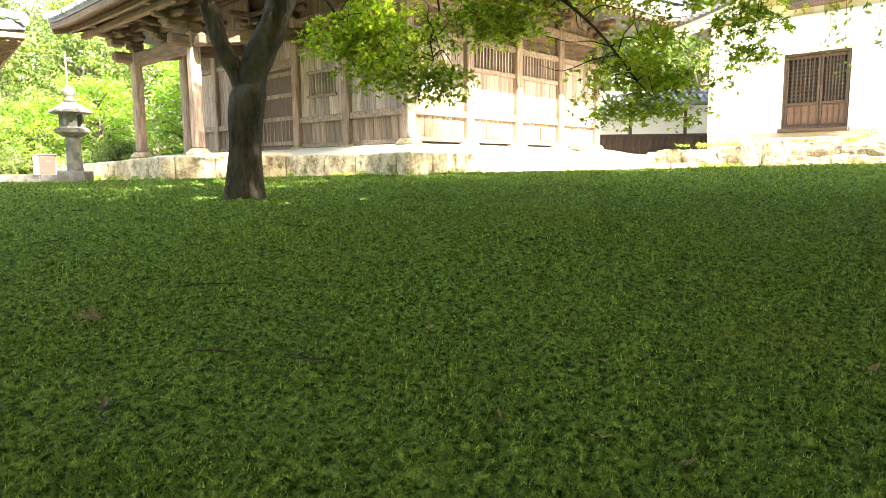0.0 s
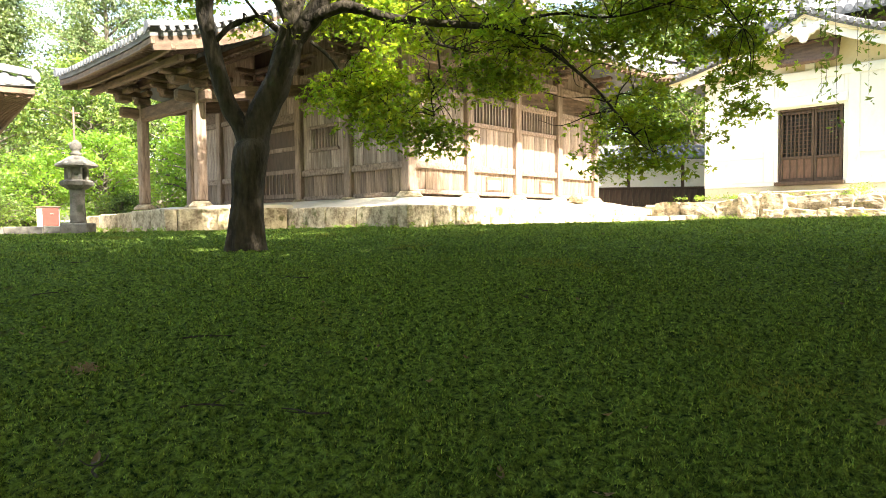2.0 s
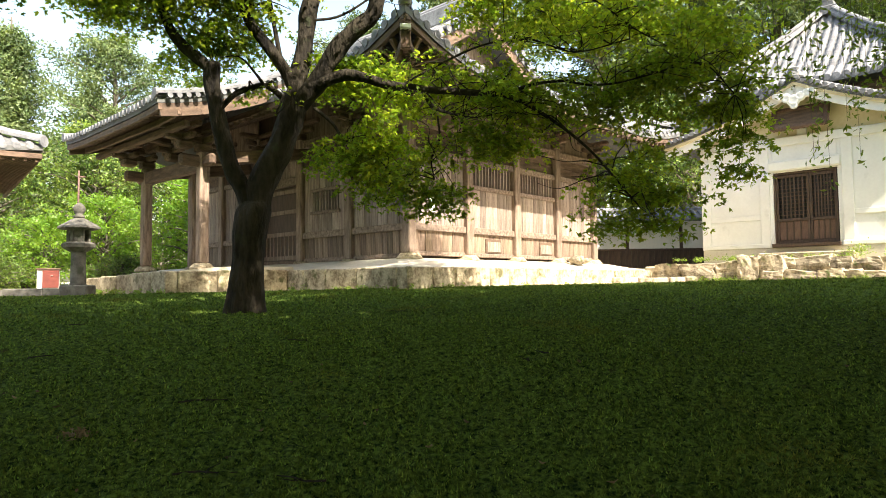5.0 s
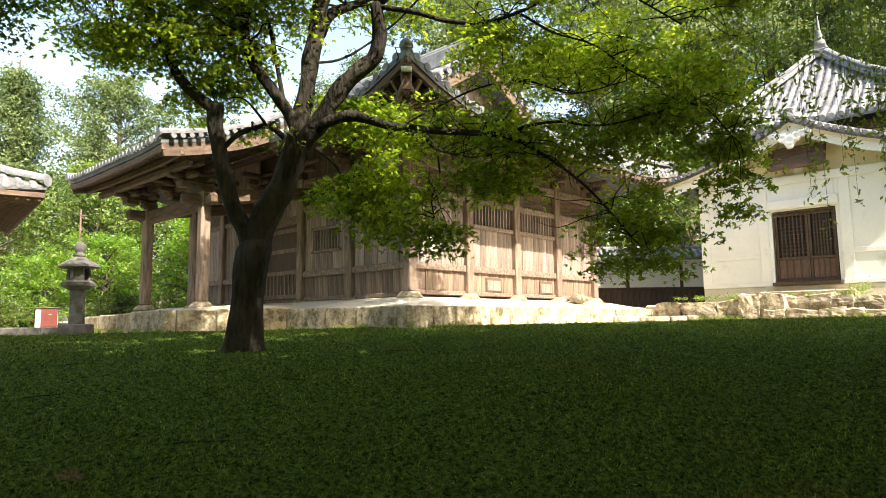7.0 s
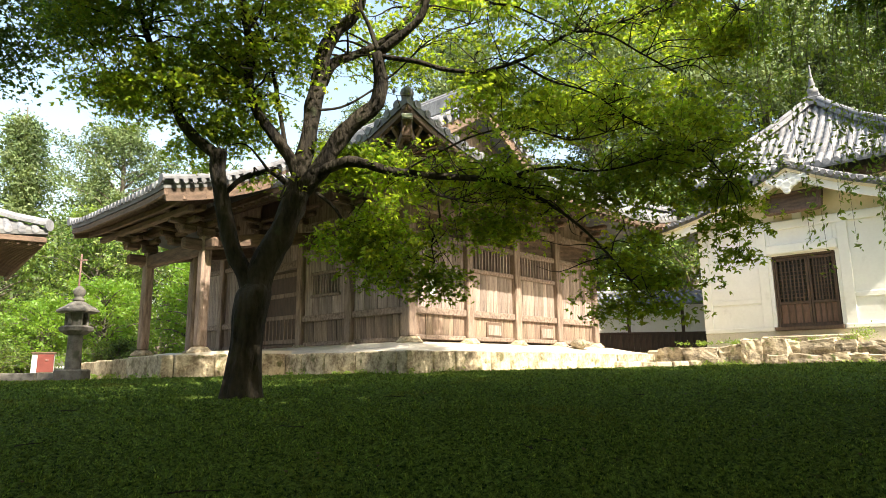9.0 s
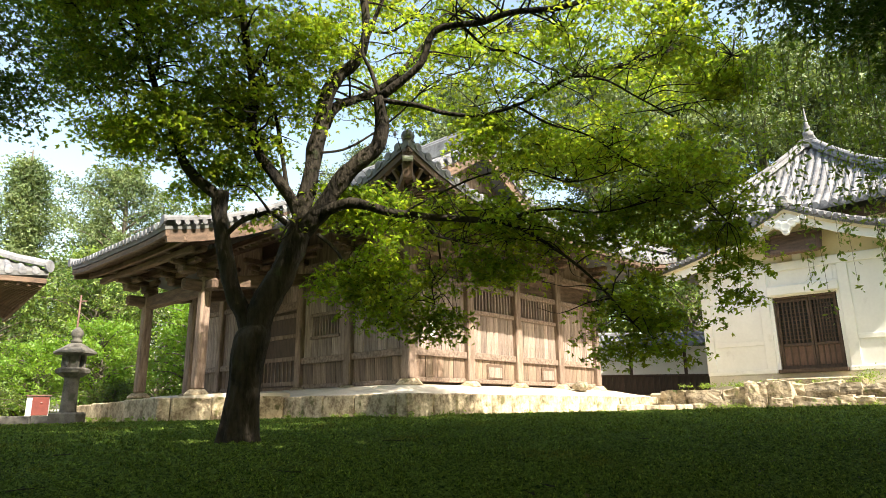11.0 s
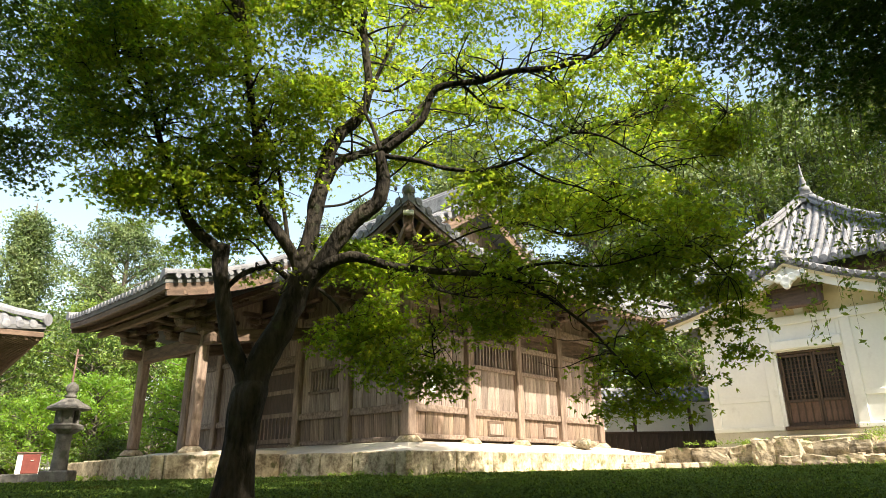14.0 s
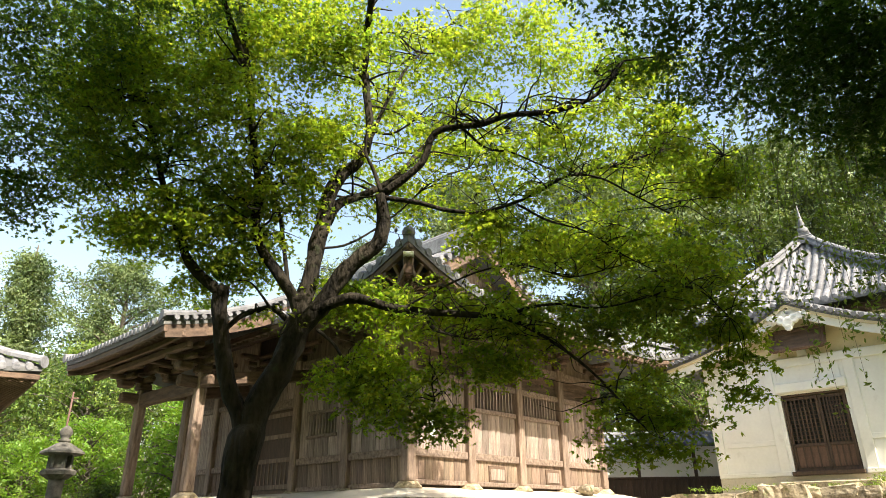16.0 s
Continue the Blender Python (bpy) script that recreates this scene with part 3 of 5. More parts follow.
    # small hatches low in the sunny wall
    for x0 in (2.62, 4.95):
        h = thing("hatch", Matrix(), "", "")
        h.parent = t
        box("hatch_frame", h, (x0, -0.03, F + 0.16), (x0 + 0.62, 0.0, F + 0.52), BEAM, 0.006)
        box("hatch_panel", h, (x0 + 0.05, -0.045, F + 0.2), (x0 + 0.57, -0.03, F + 0.45), WOOD, 0.004)
    box("notice_plate", t, (0.62, -0.03, 1.62 + HB), (0.80, -0.012, 1.98 + HB), LIME, 0.004, label="white notice plate")
    # inner core that closes the hall
    box("inner_wall", t, (0.13, 0.13, F), (7.7, 10.1, TOP + 1.2), DARKWOOD, 0)
    for x in BAYS_X:
        bracket(t, x, 0, 3.78 + HB, "x")
    for y in BAYS_Y[1:]:
        bracket(t, 0, y, 3.78 + HB, "y")
    hall_roof(t)
    return t


wooden_hall()


def porch():
    t = thing("porch", HALL_AT, "projecting wooden entrance porch with tiled roof on square pillars", "porch")
    F = FLOOR - 0.17
    PX, YA, YB = -2.95, 3.6, 6.62
    for x, y in ((PX, YA), (PX, YB), (-1.72, 6.5)):
        lathe("base_stone", t, (x, y, F - 0.03), ((0.27, 0), (0.265, 0.04), (0.2, 0.1), (0.165, 0.13)), PODIUM, 12, 15)
        box("pillar", t, (x - 0.115, y - 0.115, F + 0.1), (x + 0.115, y + 0.115, 3.0 + HB), TIMBER, 0.035)
    # curved main beam between the pillars, and tie beams back to the hall
    bar("main_beam", t, (PX, YA + 0.1, 2.74 + HB), (PX, YB - 0.1, 2.74 + HB), 0.2, 0.32, BEAM, 0.03)
    for y in (YA, YB):
        bar("tie_beam", t, (PX, y, 2.85 + HB), (0, y, 3.35 + HB), 0.18, 0.3, BEAM, 0.03)
        bar("beam_nose", t, (PX - 0.55, y, 2.78 + HB), (PX, y, 2.78 + HB), 0.16, 0.26, BEAM, 0.05)
        bar("beam_nose", t, (PX, y - 0.5 if y == YA else y + 0.5, 2.78 + HB), (PX, y, 2.78 + HB), 0.16, 0.26, BEAM, 0.05)
        bracket(t, PX, y, 3.0 + HB, "y")
        bracket(t, PX - 0.45, y, 3.02 + HB, "y")
    bracket(t, PX, (YA + YB) / 2, 3.0 + HB, "y")
    bar("purlin", t, (PX, 2.75, 3.5 + HB), (PX, 7.65, 3.5 + HB), 0.2, 0.2, BEAM, 0.02)
    bar("purlin", t, (PX - 0.8, 2.7, 3.36 + HB), (PX - 0.8, 7.7, 3.36 + HB), 0.14, 0.14, BEAM, 0.02)
    X0, Y0, Y1, RUN = -4.45, 2.5, 7.9, 3.4

    def z(d, e):
        return 3.65 + HB + 0.20 * d + 0.062 * d * d + 0.06 * max(0, 1 - e / 1.5) ** 2 * max(0, 1 - d / 2)

    def f(u, v):
        d, y = v * RUN, Y0 + u * (Y1 - Y0)
        return Vector((X0 + d, y, z(d, min(y - Y0, Y1 - y))))
    slab("roof_slope", t, f, np.linspace(0, 1, 15), np.linspace(0, 1, 9), 0.1, TILEDARK)
    slab("soffit", t, lambda u, v: f(u * 0.98 + 0.01, v * 0.9 + 0.02) - Vector((0, 0, 0.11)), np.linspace(0, 1, 15), np.linspace(0, 1, 9), 0.03, BEAM)
    n = 27
    for i in range(n + 1):
        y = Y0 + 0.04 + (Y1 - Y0 - 0.08) * i / n
        tile_row(t, [(X0 - 0.06 + d, y, z(d, min(y - Y0, Y1 - y)) + 0.03) for d in np.linspace(0, RUN, 8)], 0.062)
    for sgn, ye in ((1, Y0), (-1, Y1)):
        for (da, db) in zip(np.linspace(0, RUN, 9), np.linspace(0, RUN, 9)[1:]):
            bar("bargeboard", t, (X0 + 0.05 + da, ye + sgn * 0.04, z(da, 0) - 0.22), (X0 + 0.05 + db, ye + sgn * 0.04, z(db, 0) - 0.22), 0.06, 0.27, BEAM, 0.0)
        tile_row(t, [(X0 - 0.06 + d, ye - sgn * 0.02, z(d, 0) + 0.09) for d in np.linspace(0, RUN, 8)], 0.09, "verge_tile")
        for k in range(17):
            d = 0.2 + k * 0.19
            tile_row(t, [(X0 + d, ye - sgn * 0.12, z(d, 0) + 0.03), (X0 + d, ye + sgn * 0.2, z(d, 0) + 0.07)], 0.05, "verge_end_tile")
    for k in range(12):
        a, b = Y0 + (Y1 - Y0) * k / 12, Y0 + (Y1 - Y0) * (k + 1) / 12
        za, zb = (z(0, min(q - Y0, Y1 - q)) - 0.17 for q in (a, b))
        bar("eave_board", t, (X0 + 0.06, a, za), (X0 + 0.06, b, zb), 0.08, 0.13, BEAM)
        bar("eave_board", t, (X0 + 0.45, a, za - 0.03), (X0 + 0.45, b, zb - 0.03), 0.08, 0.12, BEAM)
    for k in range(26):
        y = Y0 + 0.12 + (Y1 - Y0 - 0.24) * k / 25
        e = min(y - Y0, Y1 - y)
        bar("rafter", t, (X0 + 0.05, y, z(0, e) - 0.2), (X0 + 2.6, y, z(2.6, e) - 0.22), 0.075, 0.09, BEAM)
    return t


porch()


# ---- the white plastered hall ----
WHITE_AT = pose(9.39, 18.0, 0.6, 0, 0, -43)
WB = 0.6
GC = 0.76


def white_hall():
    t = thing("white_hall", WHITE_AT, "white and cream plastered hall with tiled pyramid roof and gabled front", "hall")
    L, R, H = -1.98, 3.5, 3.98 - WB
    # front wall round the doorway
    D0, D1, DZ0, DZ1 = 0.0, 1.55, 1.0 - WB, 2.98 - WB
    for lo, hi in (((L, 0, 0.3), (D0 - 0.02, 0.3, H)), ((D1 + 0.02, 0, 0.3), (R, 0.3, H)), ((D0 - 0.02, 0, DZ1 + 0.02), (D1 + 0.02, 0.3, H))):
        box("wall", t, lo, hi, PLASTER, 0.01)
    box("plinth", t, (L - 0.03, -0.05, -0.15), (R + 0.03, 0.3, 0.3), TATAKI, 0.02)
    box("side_wall", t, (L, 0.3, 0.0), (L + 0.3, 7.0, H + 0.6), PLASTER, 0.01)
    box("side_wall", t, (R - 0.3, 0.3, 0.0), (R, 7.0, H + 0.6), PLASTER, 0.01)
    # raised plaster bands and posts
    for x in (L + 0.09, -0.24, D1 + 0.25, R - 0.09):
        box("plaster_post", t, (x - 0.13, -0.05, 0.3), (x + 0.13, 0.0, H), PLASTER, 0.012)
    box("plaster_beam", t, (L, -0.075, H - 0.24), (R, 0.0, H), PLASTER, 0.015)
    box("door_hood", t, (-0.12, -0.11, DZ1 + 0.06), (D1 + 0.12, 0.0, DZ1 + 0.33), PLASTER, 0.03)
    box("sill_band", t, (L, -0.07, 0.3), (D0 - 0.1, 0.0, 0.42), PLASTER, 0.015)
    box("sill_band", t, (D1 + 0.1, -0.07, 0.3), (R, 0.0, 0.42), PLASTER, 0.015)
    box("waist_band", t, (L + 0.22, -0.03, 1.10), (-0.37, 0.0, 1.24), PLASTER, 0.012)
    box("waist_band", t, (D1 + 0.38, -0.03, 1.10), (R - 0.22, 0.0, 1.24), PLASTER, 0.012)
    # latticed double door
    door = thing("lattice_door", Matrix(), "", "")
    door.parent = t
    box("threshold", door, (D0 - 0.06, -0.16, DZ0 - 0.1), (D1 + 0.06, 0.25, DZ0), DARKWOOD, 0.01)
    for lo, hi in ((D0, D0 + 0.03), (D1 - 0.03, D1)):
        box("door_frame", door, (lo, 0.02, DZ0), (hi, 0.16, DZ1), DARKWOOD)
    box("door_frame", door, (D0, 0.02, DZ1 - 0.04), (D1, 0.16, DZ1 + 0.02), DARKWOOD)
    mid = D0 + 0.56 * (D1 - D0)
    # dark sheet standing for the unlit room behind the lattice
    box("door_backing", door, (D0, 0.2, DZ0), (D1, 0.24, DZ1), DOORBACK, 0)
    for lo, hi in ((D0 + 0.03, mid - 0.005), (mid + 0.005, D1 - 0.03)):
        for x in (lo, hi - 0.06):
            box("stile", door, (x, 0.07, DZ0), (x + 0.06, 0.12, DZ1 - 0.04), DARKWOOD, 0.006)
        for z in (DZ0 + 0.01, DZ0 + 0.62, DZ1 - 0.13):
            box("door_rail", door, (lo, 0.068, z), (hi, 0.122, z + 0.08), DARKWOOD, 0.006)
        for k in range(4):
            a = lo + 0.06 + (hi - lo - 0.12) * k / 4
            box("panel_board", door, (a + 0.004, 0.1, DZ0 + 0.1), (a + (hi - lo - 0.12) / 4 - 0.004, 0.12, DZ0 + 0.62), REDWOOD, 0.004)
            if k:
                box("batten", door, (a - 0.018, 0.08, DZ0 + 0.09), (a + 0.018, 0.099, DZ0 + 0.62), DARKWOOD, 0.004)
        for k in range(1, 7):
            x = lo + 0.06 + (hi - lo - 0.12) * k / 7
            box("lattice_bar", door, (x - 0.016, 0.075, DZ0 + 0.7), (x + 0.016, 0.1, DZ1 - 0.13), DARKWOOD, 0)
        for k in range(1, 11):
            z = DZ0 + 0.7 + (DZ1 - 0.83 - DZ0) * k / 11
            box("lattice_bar", door, (lo + 0.06, 0.085, z - 0.012), (hi - 0.06, 0.11, z + 0.012), DARKWOOD, 0)
    # gable field
    peak = 5.40 - WB
    half = 3.62

    def verge(q):
        return peak - 0.36 * q - 0.115 * q * (1 - q / half) * 1.6

    bm = bmesh.new()
    pts = [(GC - half + 0.8, H), (GC + half - 0.8, H)] + [(GC + q, verge(abs(q)) - 0.12) for q in np.linspace(half - 0.8, -half + 0.8, 13)]
    a = [bm.verts.new((x, 0.02, z)) for x, z in pts]
    b = [bm.verts.new((x, 0.3, z)) for x, z in pts]
    bm.faces.new(a)
    bm.faces.new(b[::-1])
    for i in range(len(pts)):
        bm.faces.new((a[i], b[i], b[(i + 1) % len(pts)], a[(i + 1) % len(pts)]))
    part("gable_field", bm, CREAM, t, "cream plastered gable field")
    box("gable_strut", t, (GC - 0.12, -0.03, H), (GC + 0.12, 0.02, H + 0.5), PLASTER, 0.01)
    for sgn in (-1, 1):
        qs = np.linspace(0, half, 11)
        for qa, qb in zip(qs, qs[1:]):
            wide = 0.20 + 0.02 * qa
            bar("bargeboard", t, (GC + sgn * qa, -0.55, verge(qa) - 0.24), (GC + sgn * qb, -0.55, verge(qb) - 0.24), 0.1, wide, PLASTER, 0.0)
            bar("barge_lip", t, (GC + sgn * qa, -0.6, verge(qa) - 0.075), (GC + sgn * qb, -0.6, verge(qb) - 0.075), 0.14, 0.13, CREAM, 0.0)
        slab("gable_roof", t, lambda u, v, s=sgn: Vector((GC + s * half * u, -0.68 + 3.5 * v, verge(half * u) + 0.03)), np.linspace(0, 1, 11), (0, 1), 0.1, TILEDARK)
        for k in range(22):
            q = 0.1 + k * 0.165
            tile_row(t, [(GC + sgn * q, -0.76, verge(q) + 0.05), (GC + sgn * q, 0.6, verge(q) + 0.09)], 0.062, "verge_end_tile")
        tile_row(t, [(GC + sgn * q, -0.42, verge(q) + 0.1) for q in qs[::-1]], 0.1, "verge_tile")
        tile_row(t, [(GC + sgn * q, -0.15, verge(q) + 0.1) for q in qs[::-1]], 0.1, "verge_tile")
    lathe("ridge_end_tile", t, (GC, -0.55, peak - 0.02), ((0.17, 0), (0.24, 0.08), (0.2, 0.2), (0.11, 0.27), (0.13, 0.33), (0.05, 0.38)), TILEDARK, 8, 0, False)
    tile_row(t, [(GC, -0.7, peak + 0.16), (GC, 2.0, peak + 0.16)], 0.12, "gable_ridge")
    # pendant ornament: overlapping carved lobes
    orn = thing("gable_pendant", Matrix.Translation((GC * 0.0, -0.07, -0.05)), "", "")
    orn.parent = t
    tagged(orn, "white carved plaster gable pendant")
    for x, z, rr in ((0, 0.02, 0.17), (-0.17, 0.1, 0.13), (0.17, 0.1, 0.13), (-0.32, 0.16, 0.11), (0.32, 0.16, 0.11), (-0.45, 0.2, 0.08), (0.45, 0.2, 0.08), (0, -0.12, 0.1)):
        ob = lathe("lobe", orn, (GC + x, -0.61, peak - 0.56 + z), ((rr, 0), (rr, 0.04), (rr * 0.7, 0.07), (rr * 0.4, 0.05)), PLASTER, 14)
        ob.matrix_basis = ob.matrix_basis @ Matrix.Rotation(radians(90), 4, "X")
    # wooden name board, leaning out under the peak; its lettering cannot be read
    plaque = thing("name_board", pose(GC + 0.02, -0.26, 4.42 - WB, -24, 0, 0), "", "")
    plaque.parent = t
    box("board_panel", plaque, (-0.6, -0.03, -0.26), (0.6, 0.03, 0.26), BEAM, 0.01)
    for lo, hi in (((-0.72, -0.07, 0.24), (0.72, 0.05, 0.36)), ((-0.66, -0.07, -0.36), (0.66, 0.05, -0.24)), ((-0.72, -0.07, -0.34), (-0.58, 0.05, 0.34)), ((0.58, -0.07, -0.34), (0.72, 0.05, 0.34))):
        box("board_frame", plaque, lo, hi, REDWOOD, 0.03)
    # main body behind with the pyramid roof
    C, E0, HALF = 3.74, 5.55 - WB, 3.35
    APEX = 8.55 - WB
    box("body", t, (GC - 2.5, C - 2.5, 0), (GC + 2.5, C + 2.5, E0 - 0.1), CREAM, 0.02)
    box("eave_beam", t, (GC - 2.65, C - 2.65, E0 - 0.35), (GC + 2.65, C + 2.65, E0 - 0.1), BEAM, 0.02)

    def pz(d):
        return E0 + (APEX - E0) * (0.72 * d / HALF + 0.28 * (d / HALF) ** 2)
    for k in range(4):
        turn = Matrix.Translation((GC, C, 0)) @ Matrix.Rotation(math.pi / 2 * k, 4, "Z")

        def f(u, v, turn=turn):
            d = v * HALF * 0.97
            w = HALF - d
            return turn @ Vector((-w + 2 * w * u, -HALF + d, pz(d) + 0.22 * abs(2 * u - 1) ** 6 * (1 - v)))
        slab("roof_slope", t, f, np.linspace(0, 1, 11), np.linspace(0, 1, 9), 0.13, TILEDARK)
        n = 29
        for i in range(1, n):
            x = -HALF + 2 * HALF * i / n
            dm = (HALF - abs(x)) * 0.98
            if k == 2 or dm < 0.15:
                continue
            tile_row(t, [turn @ Vector((x, -HALF + d, pz(d) + 0.02 + 0.22 * abs(x / HALF) ** 6 * (1 - d / HALF))) for d in np.linspace(0, dm, 6)], 0.088, ring=0.26)
        tile_row(t, [turn @ Vector((-HALF + d, -HALF + d, pz(d) + 0.14 + 0.2 * (1 - d / HALF) ** 3)) for d in np.linspace(0, HALF * 0.97, 8)], 0.15, "hip_ridge")
        tile_row(t, [turn @ Vector((-HALF + d, -HALF + d, pz(d) + 0.32 + 0.2 * (1 - d / HALF) ** 3)) for d in np.linspace(0.7, HALF * 0.97, 8)], 0.1, "hip_cap")
    lathe("finial_base", t, (GC, C, APEX - 0.1), ((0.42, 0), (0.42, 0.25), (0.3, 0.3), (0.3, 0.42)), TILE, 4, 45, False)
    lathe("finial", t, (GC, C, APEX + 0.3), ((0.13, 0), (0.19, 0.08), (0.17, 0.2), (0.08, 0.3), (0.11, 0.4), (0.07, 0.5), (0.04, 0.75), (0.012, 1.1)), TILE, 16)
    return t


white_hall()


def terrace():
    """Rough two-tier retaining wall and the ground that it holds up."""
    t = thing("retaining_wall", WHITE_AT, "rough mossy boulder retaining wall in two low tiers", "stone wall")
    box("terrace_fill", t, (-3.4, -1.15, -0.7), (6.5, 0.4, -0.16), EARTH, 0.05)
    box("step_stone", t, (-0.3, -0.6, -0.2), (2.0, -0.05, 0.14), PODIUM, 0.03)
    r = random.Random(7)
    for row, (y, z0, z1, x0, x1) in enumerate(((-1.25, -0.70, -0.06, -2.85, 0.1), (-1.35, -0.72, -0.40, 0.1, 6.5), (-0.95, -0.42, -0.02, 0.1, 6.5))):
        x = x0
        while x < x1:
            w = r.uniform(0.35, 0.95) * (1.4 if row == 0 else 1.0)
            bm = bmesh.new()
            bmesh.ops.create_cube(bm, size=1.0)
            bmesh.ops.subdivide_edges(bm, edges=bm.edges[:], cuts=6, use_grid_fill=True)
            h = (z1 - z0) * r.uniform(0.78, 1.18)
            seed = Vector((r.uniform(0, 50), row * 3, 0))
            for v in bm.verts:
                q = v.co.copy()
                v.co = q * (1.0 - 0.34 * max(0.0, q.length - 0.58))
                v.co += noise.noise_vector(q * 1.4 + seed) * 0.12 + noise.noise_vector(q * 4.2 + seed) * 0.05 + noise.noise_vector(q * 11.0 + seed) * 0.025
                v.co = Vector((v.co.x * w * 1.1, v.co.y * 0.6, v.co.z * h * 1.12))
            part("boulder", bm, ROCK, t, at=pose(x + w / 2, y + r.uniform(-0.08, 0.08), (z0 + z1) / 2 + (h - z1 + z0) / 2, r.uniform(-6, 6), r.uniform(-9, 9), r.uniform(-8, 8)))
            x += w
    return t


terrace()


def low_kerb():
    t = thing("low_stone_edge", pose(4.6, 17.6, 0.0, 0, 0, 10), "row of low rough edging stones in grass", "stone edging")
    r = random.Random(12)
    x = 0.0
    while x < 2.9:
        w = r.uniform(0.5, 1.1)
        box("edging_stone", t, (x, -0.15, -0.2), (x + w - 0.02, 0.15, 0.11 + r.uniform(-0.02, 0.02)), ROCK, 0.04)
        x += w


low_kerb()


def back_wall():
    t = thing("precinct_wall", pose(5.0, 24.3, 0.3, 0, 0, -3), "white plastered precinct wall with dark boards and tiled coping", "wall")
    for k in range(3):
        box("plaster_panel", t, (k * 2.0 + 0.05, 0, 0.9), (k * 2.0 + 1.95, 0.2, 1.95), PLASTER, 0.01)
        box("wall_post", t, (k * 2.0 - 0.06, -0.03, 0.1), (k * 2.0 + 0.06, 0.22, 1.95), DARKWOOD)
    box("footing", t, (0, -0.05, -0.2), (6, 0.25, 0.2), ROCK, 0.02)
    for k in range(28):
        x = k * 6 / 28
        box("board", t, (x + 0.004, -0.04, 0.18), (x + 6 / 28 - 0.004, -0.005, 0.86), DARKWOOD, 0.004)
    box("rail", t, (0, -0.06, 0.84), (6, 0.02, 0.92), DARKWOOD)
    for sgn, ya in ((-1, -0.55), (1, 0.75)):
        slab("coping", t, lambda u, v, ya=ya: Vector((6 * u, 0.1 + (ya - 0.1) * v, 2.32 - 0.35 * v)), (0, 1), (0, 1), 0.07, TILEDARK)
    for k in range(26):
        x = 0.1 + k * 0.23
        tile_row(t, [(x, -0.58, 1.99), (x, 0.05, 2.34)], 0.06)
    tile_row(t, [(-0.05, 0.1, 2.4), (6.05, 0.1, 2.4)], 0.1, "ridge_cap")
    return t


back_wall()


def side_building():
    """The corner of a tiled roof that reaches in beside the wood."""
    t = thing("gate_building", pose(-9.15, 14.6, -0.2, 0, 0, 40), "timber building corner with grey tiled eaves", "building")
    def z(d):
        return 3.28 + 0.42 * d + 0.05 * d * d
    def front(u, v):
        d = v * 3.0
        return Vector((-d - (7 - d) * u, d, z(d) + 0.16 * (1 - u) ** 6 * (1 - v)))
    def side(u, v):
        d = v * 3.0
        return Vector((-d, d + (7 - d) * u, z(d) + 0.16 * (1 - u) ** 6 * (1 - v)))
    for f in (front, side):
        slab("roof_slope", t, f, np.linspace(0, 1, 9), np.linspace(0, 1, 6), 0.1, TILEDARK)
    for i in range(1, 26):
        s = i * 0.26
        pts = [(-s, d, z(d) + 0.02 + 0.16 * max(0, 1 - s / 7) ** 6 * (1 - d / 3)) for d in np.linspace(0, min(3, s), 6)]
        tile_row(t, pts)
        tile_row(t, [(-p[1], -p[0], p[2]) for p in pts])
    tile_row(t, [(-d, d, z(d) + 0.12 + 0.16 * (1 - d / 3) ** 3) for d in np.linspace(0, 3, 6)], 0.13, "hip_ridge")
    for k in range(30):
        s = 0.12 + k * 0.22
        bar("rafter", t, (-s, 0.06, 3.1), (-s, min(2.0, 0.3 + s), 3.1 + 0.3 * min(2.0, 0.3 + s)), 0.07, 0.09, BEAM)
        bar("rafter", t, (-0.06, s, 3.1), (-min(2.0, 0.3 + s), s, 3.1 + 0.3 * min(2.0, 0.3 + s)), 0.07, 0.09, BEAM)
    bar("eave_board", t, (-0.03, 0.05, 3.2), (-7, 0.05, 3.06), 0.08, 0.12, BEAM)
    bar("eave_board", t, (-0.05, 0.03, 3.2), (-0.05, 7, 3.06), 0.08, 0.12, BEAM)
    box("wall", t, (-7, 1.9, 0), (-1.9, 7, 3.6), TIMBER, 0.02)
    box("post", t, (-2.02, 1.78, 0), (-1.78, 2.02, 3.6), TIMBER, 0.02)
    return t


side_building()


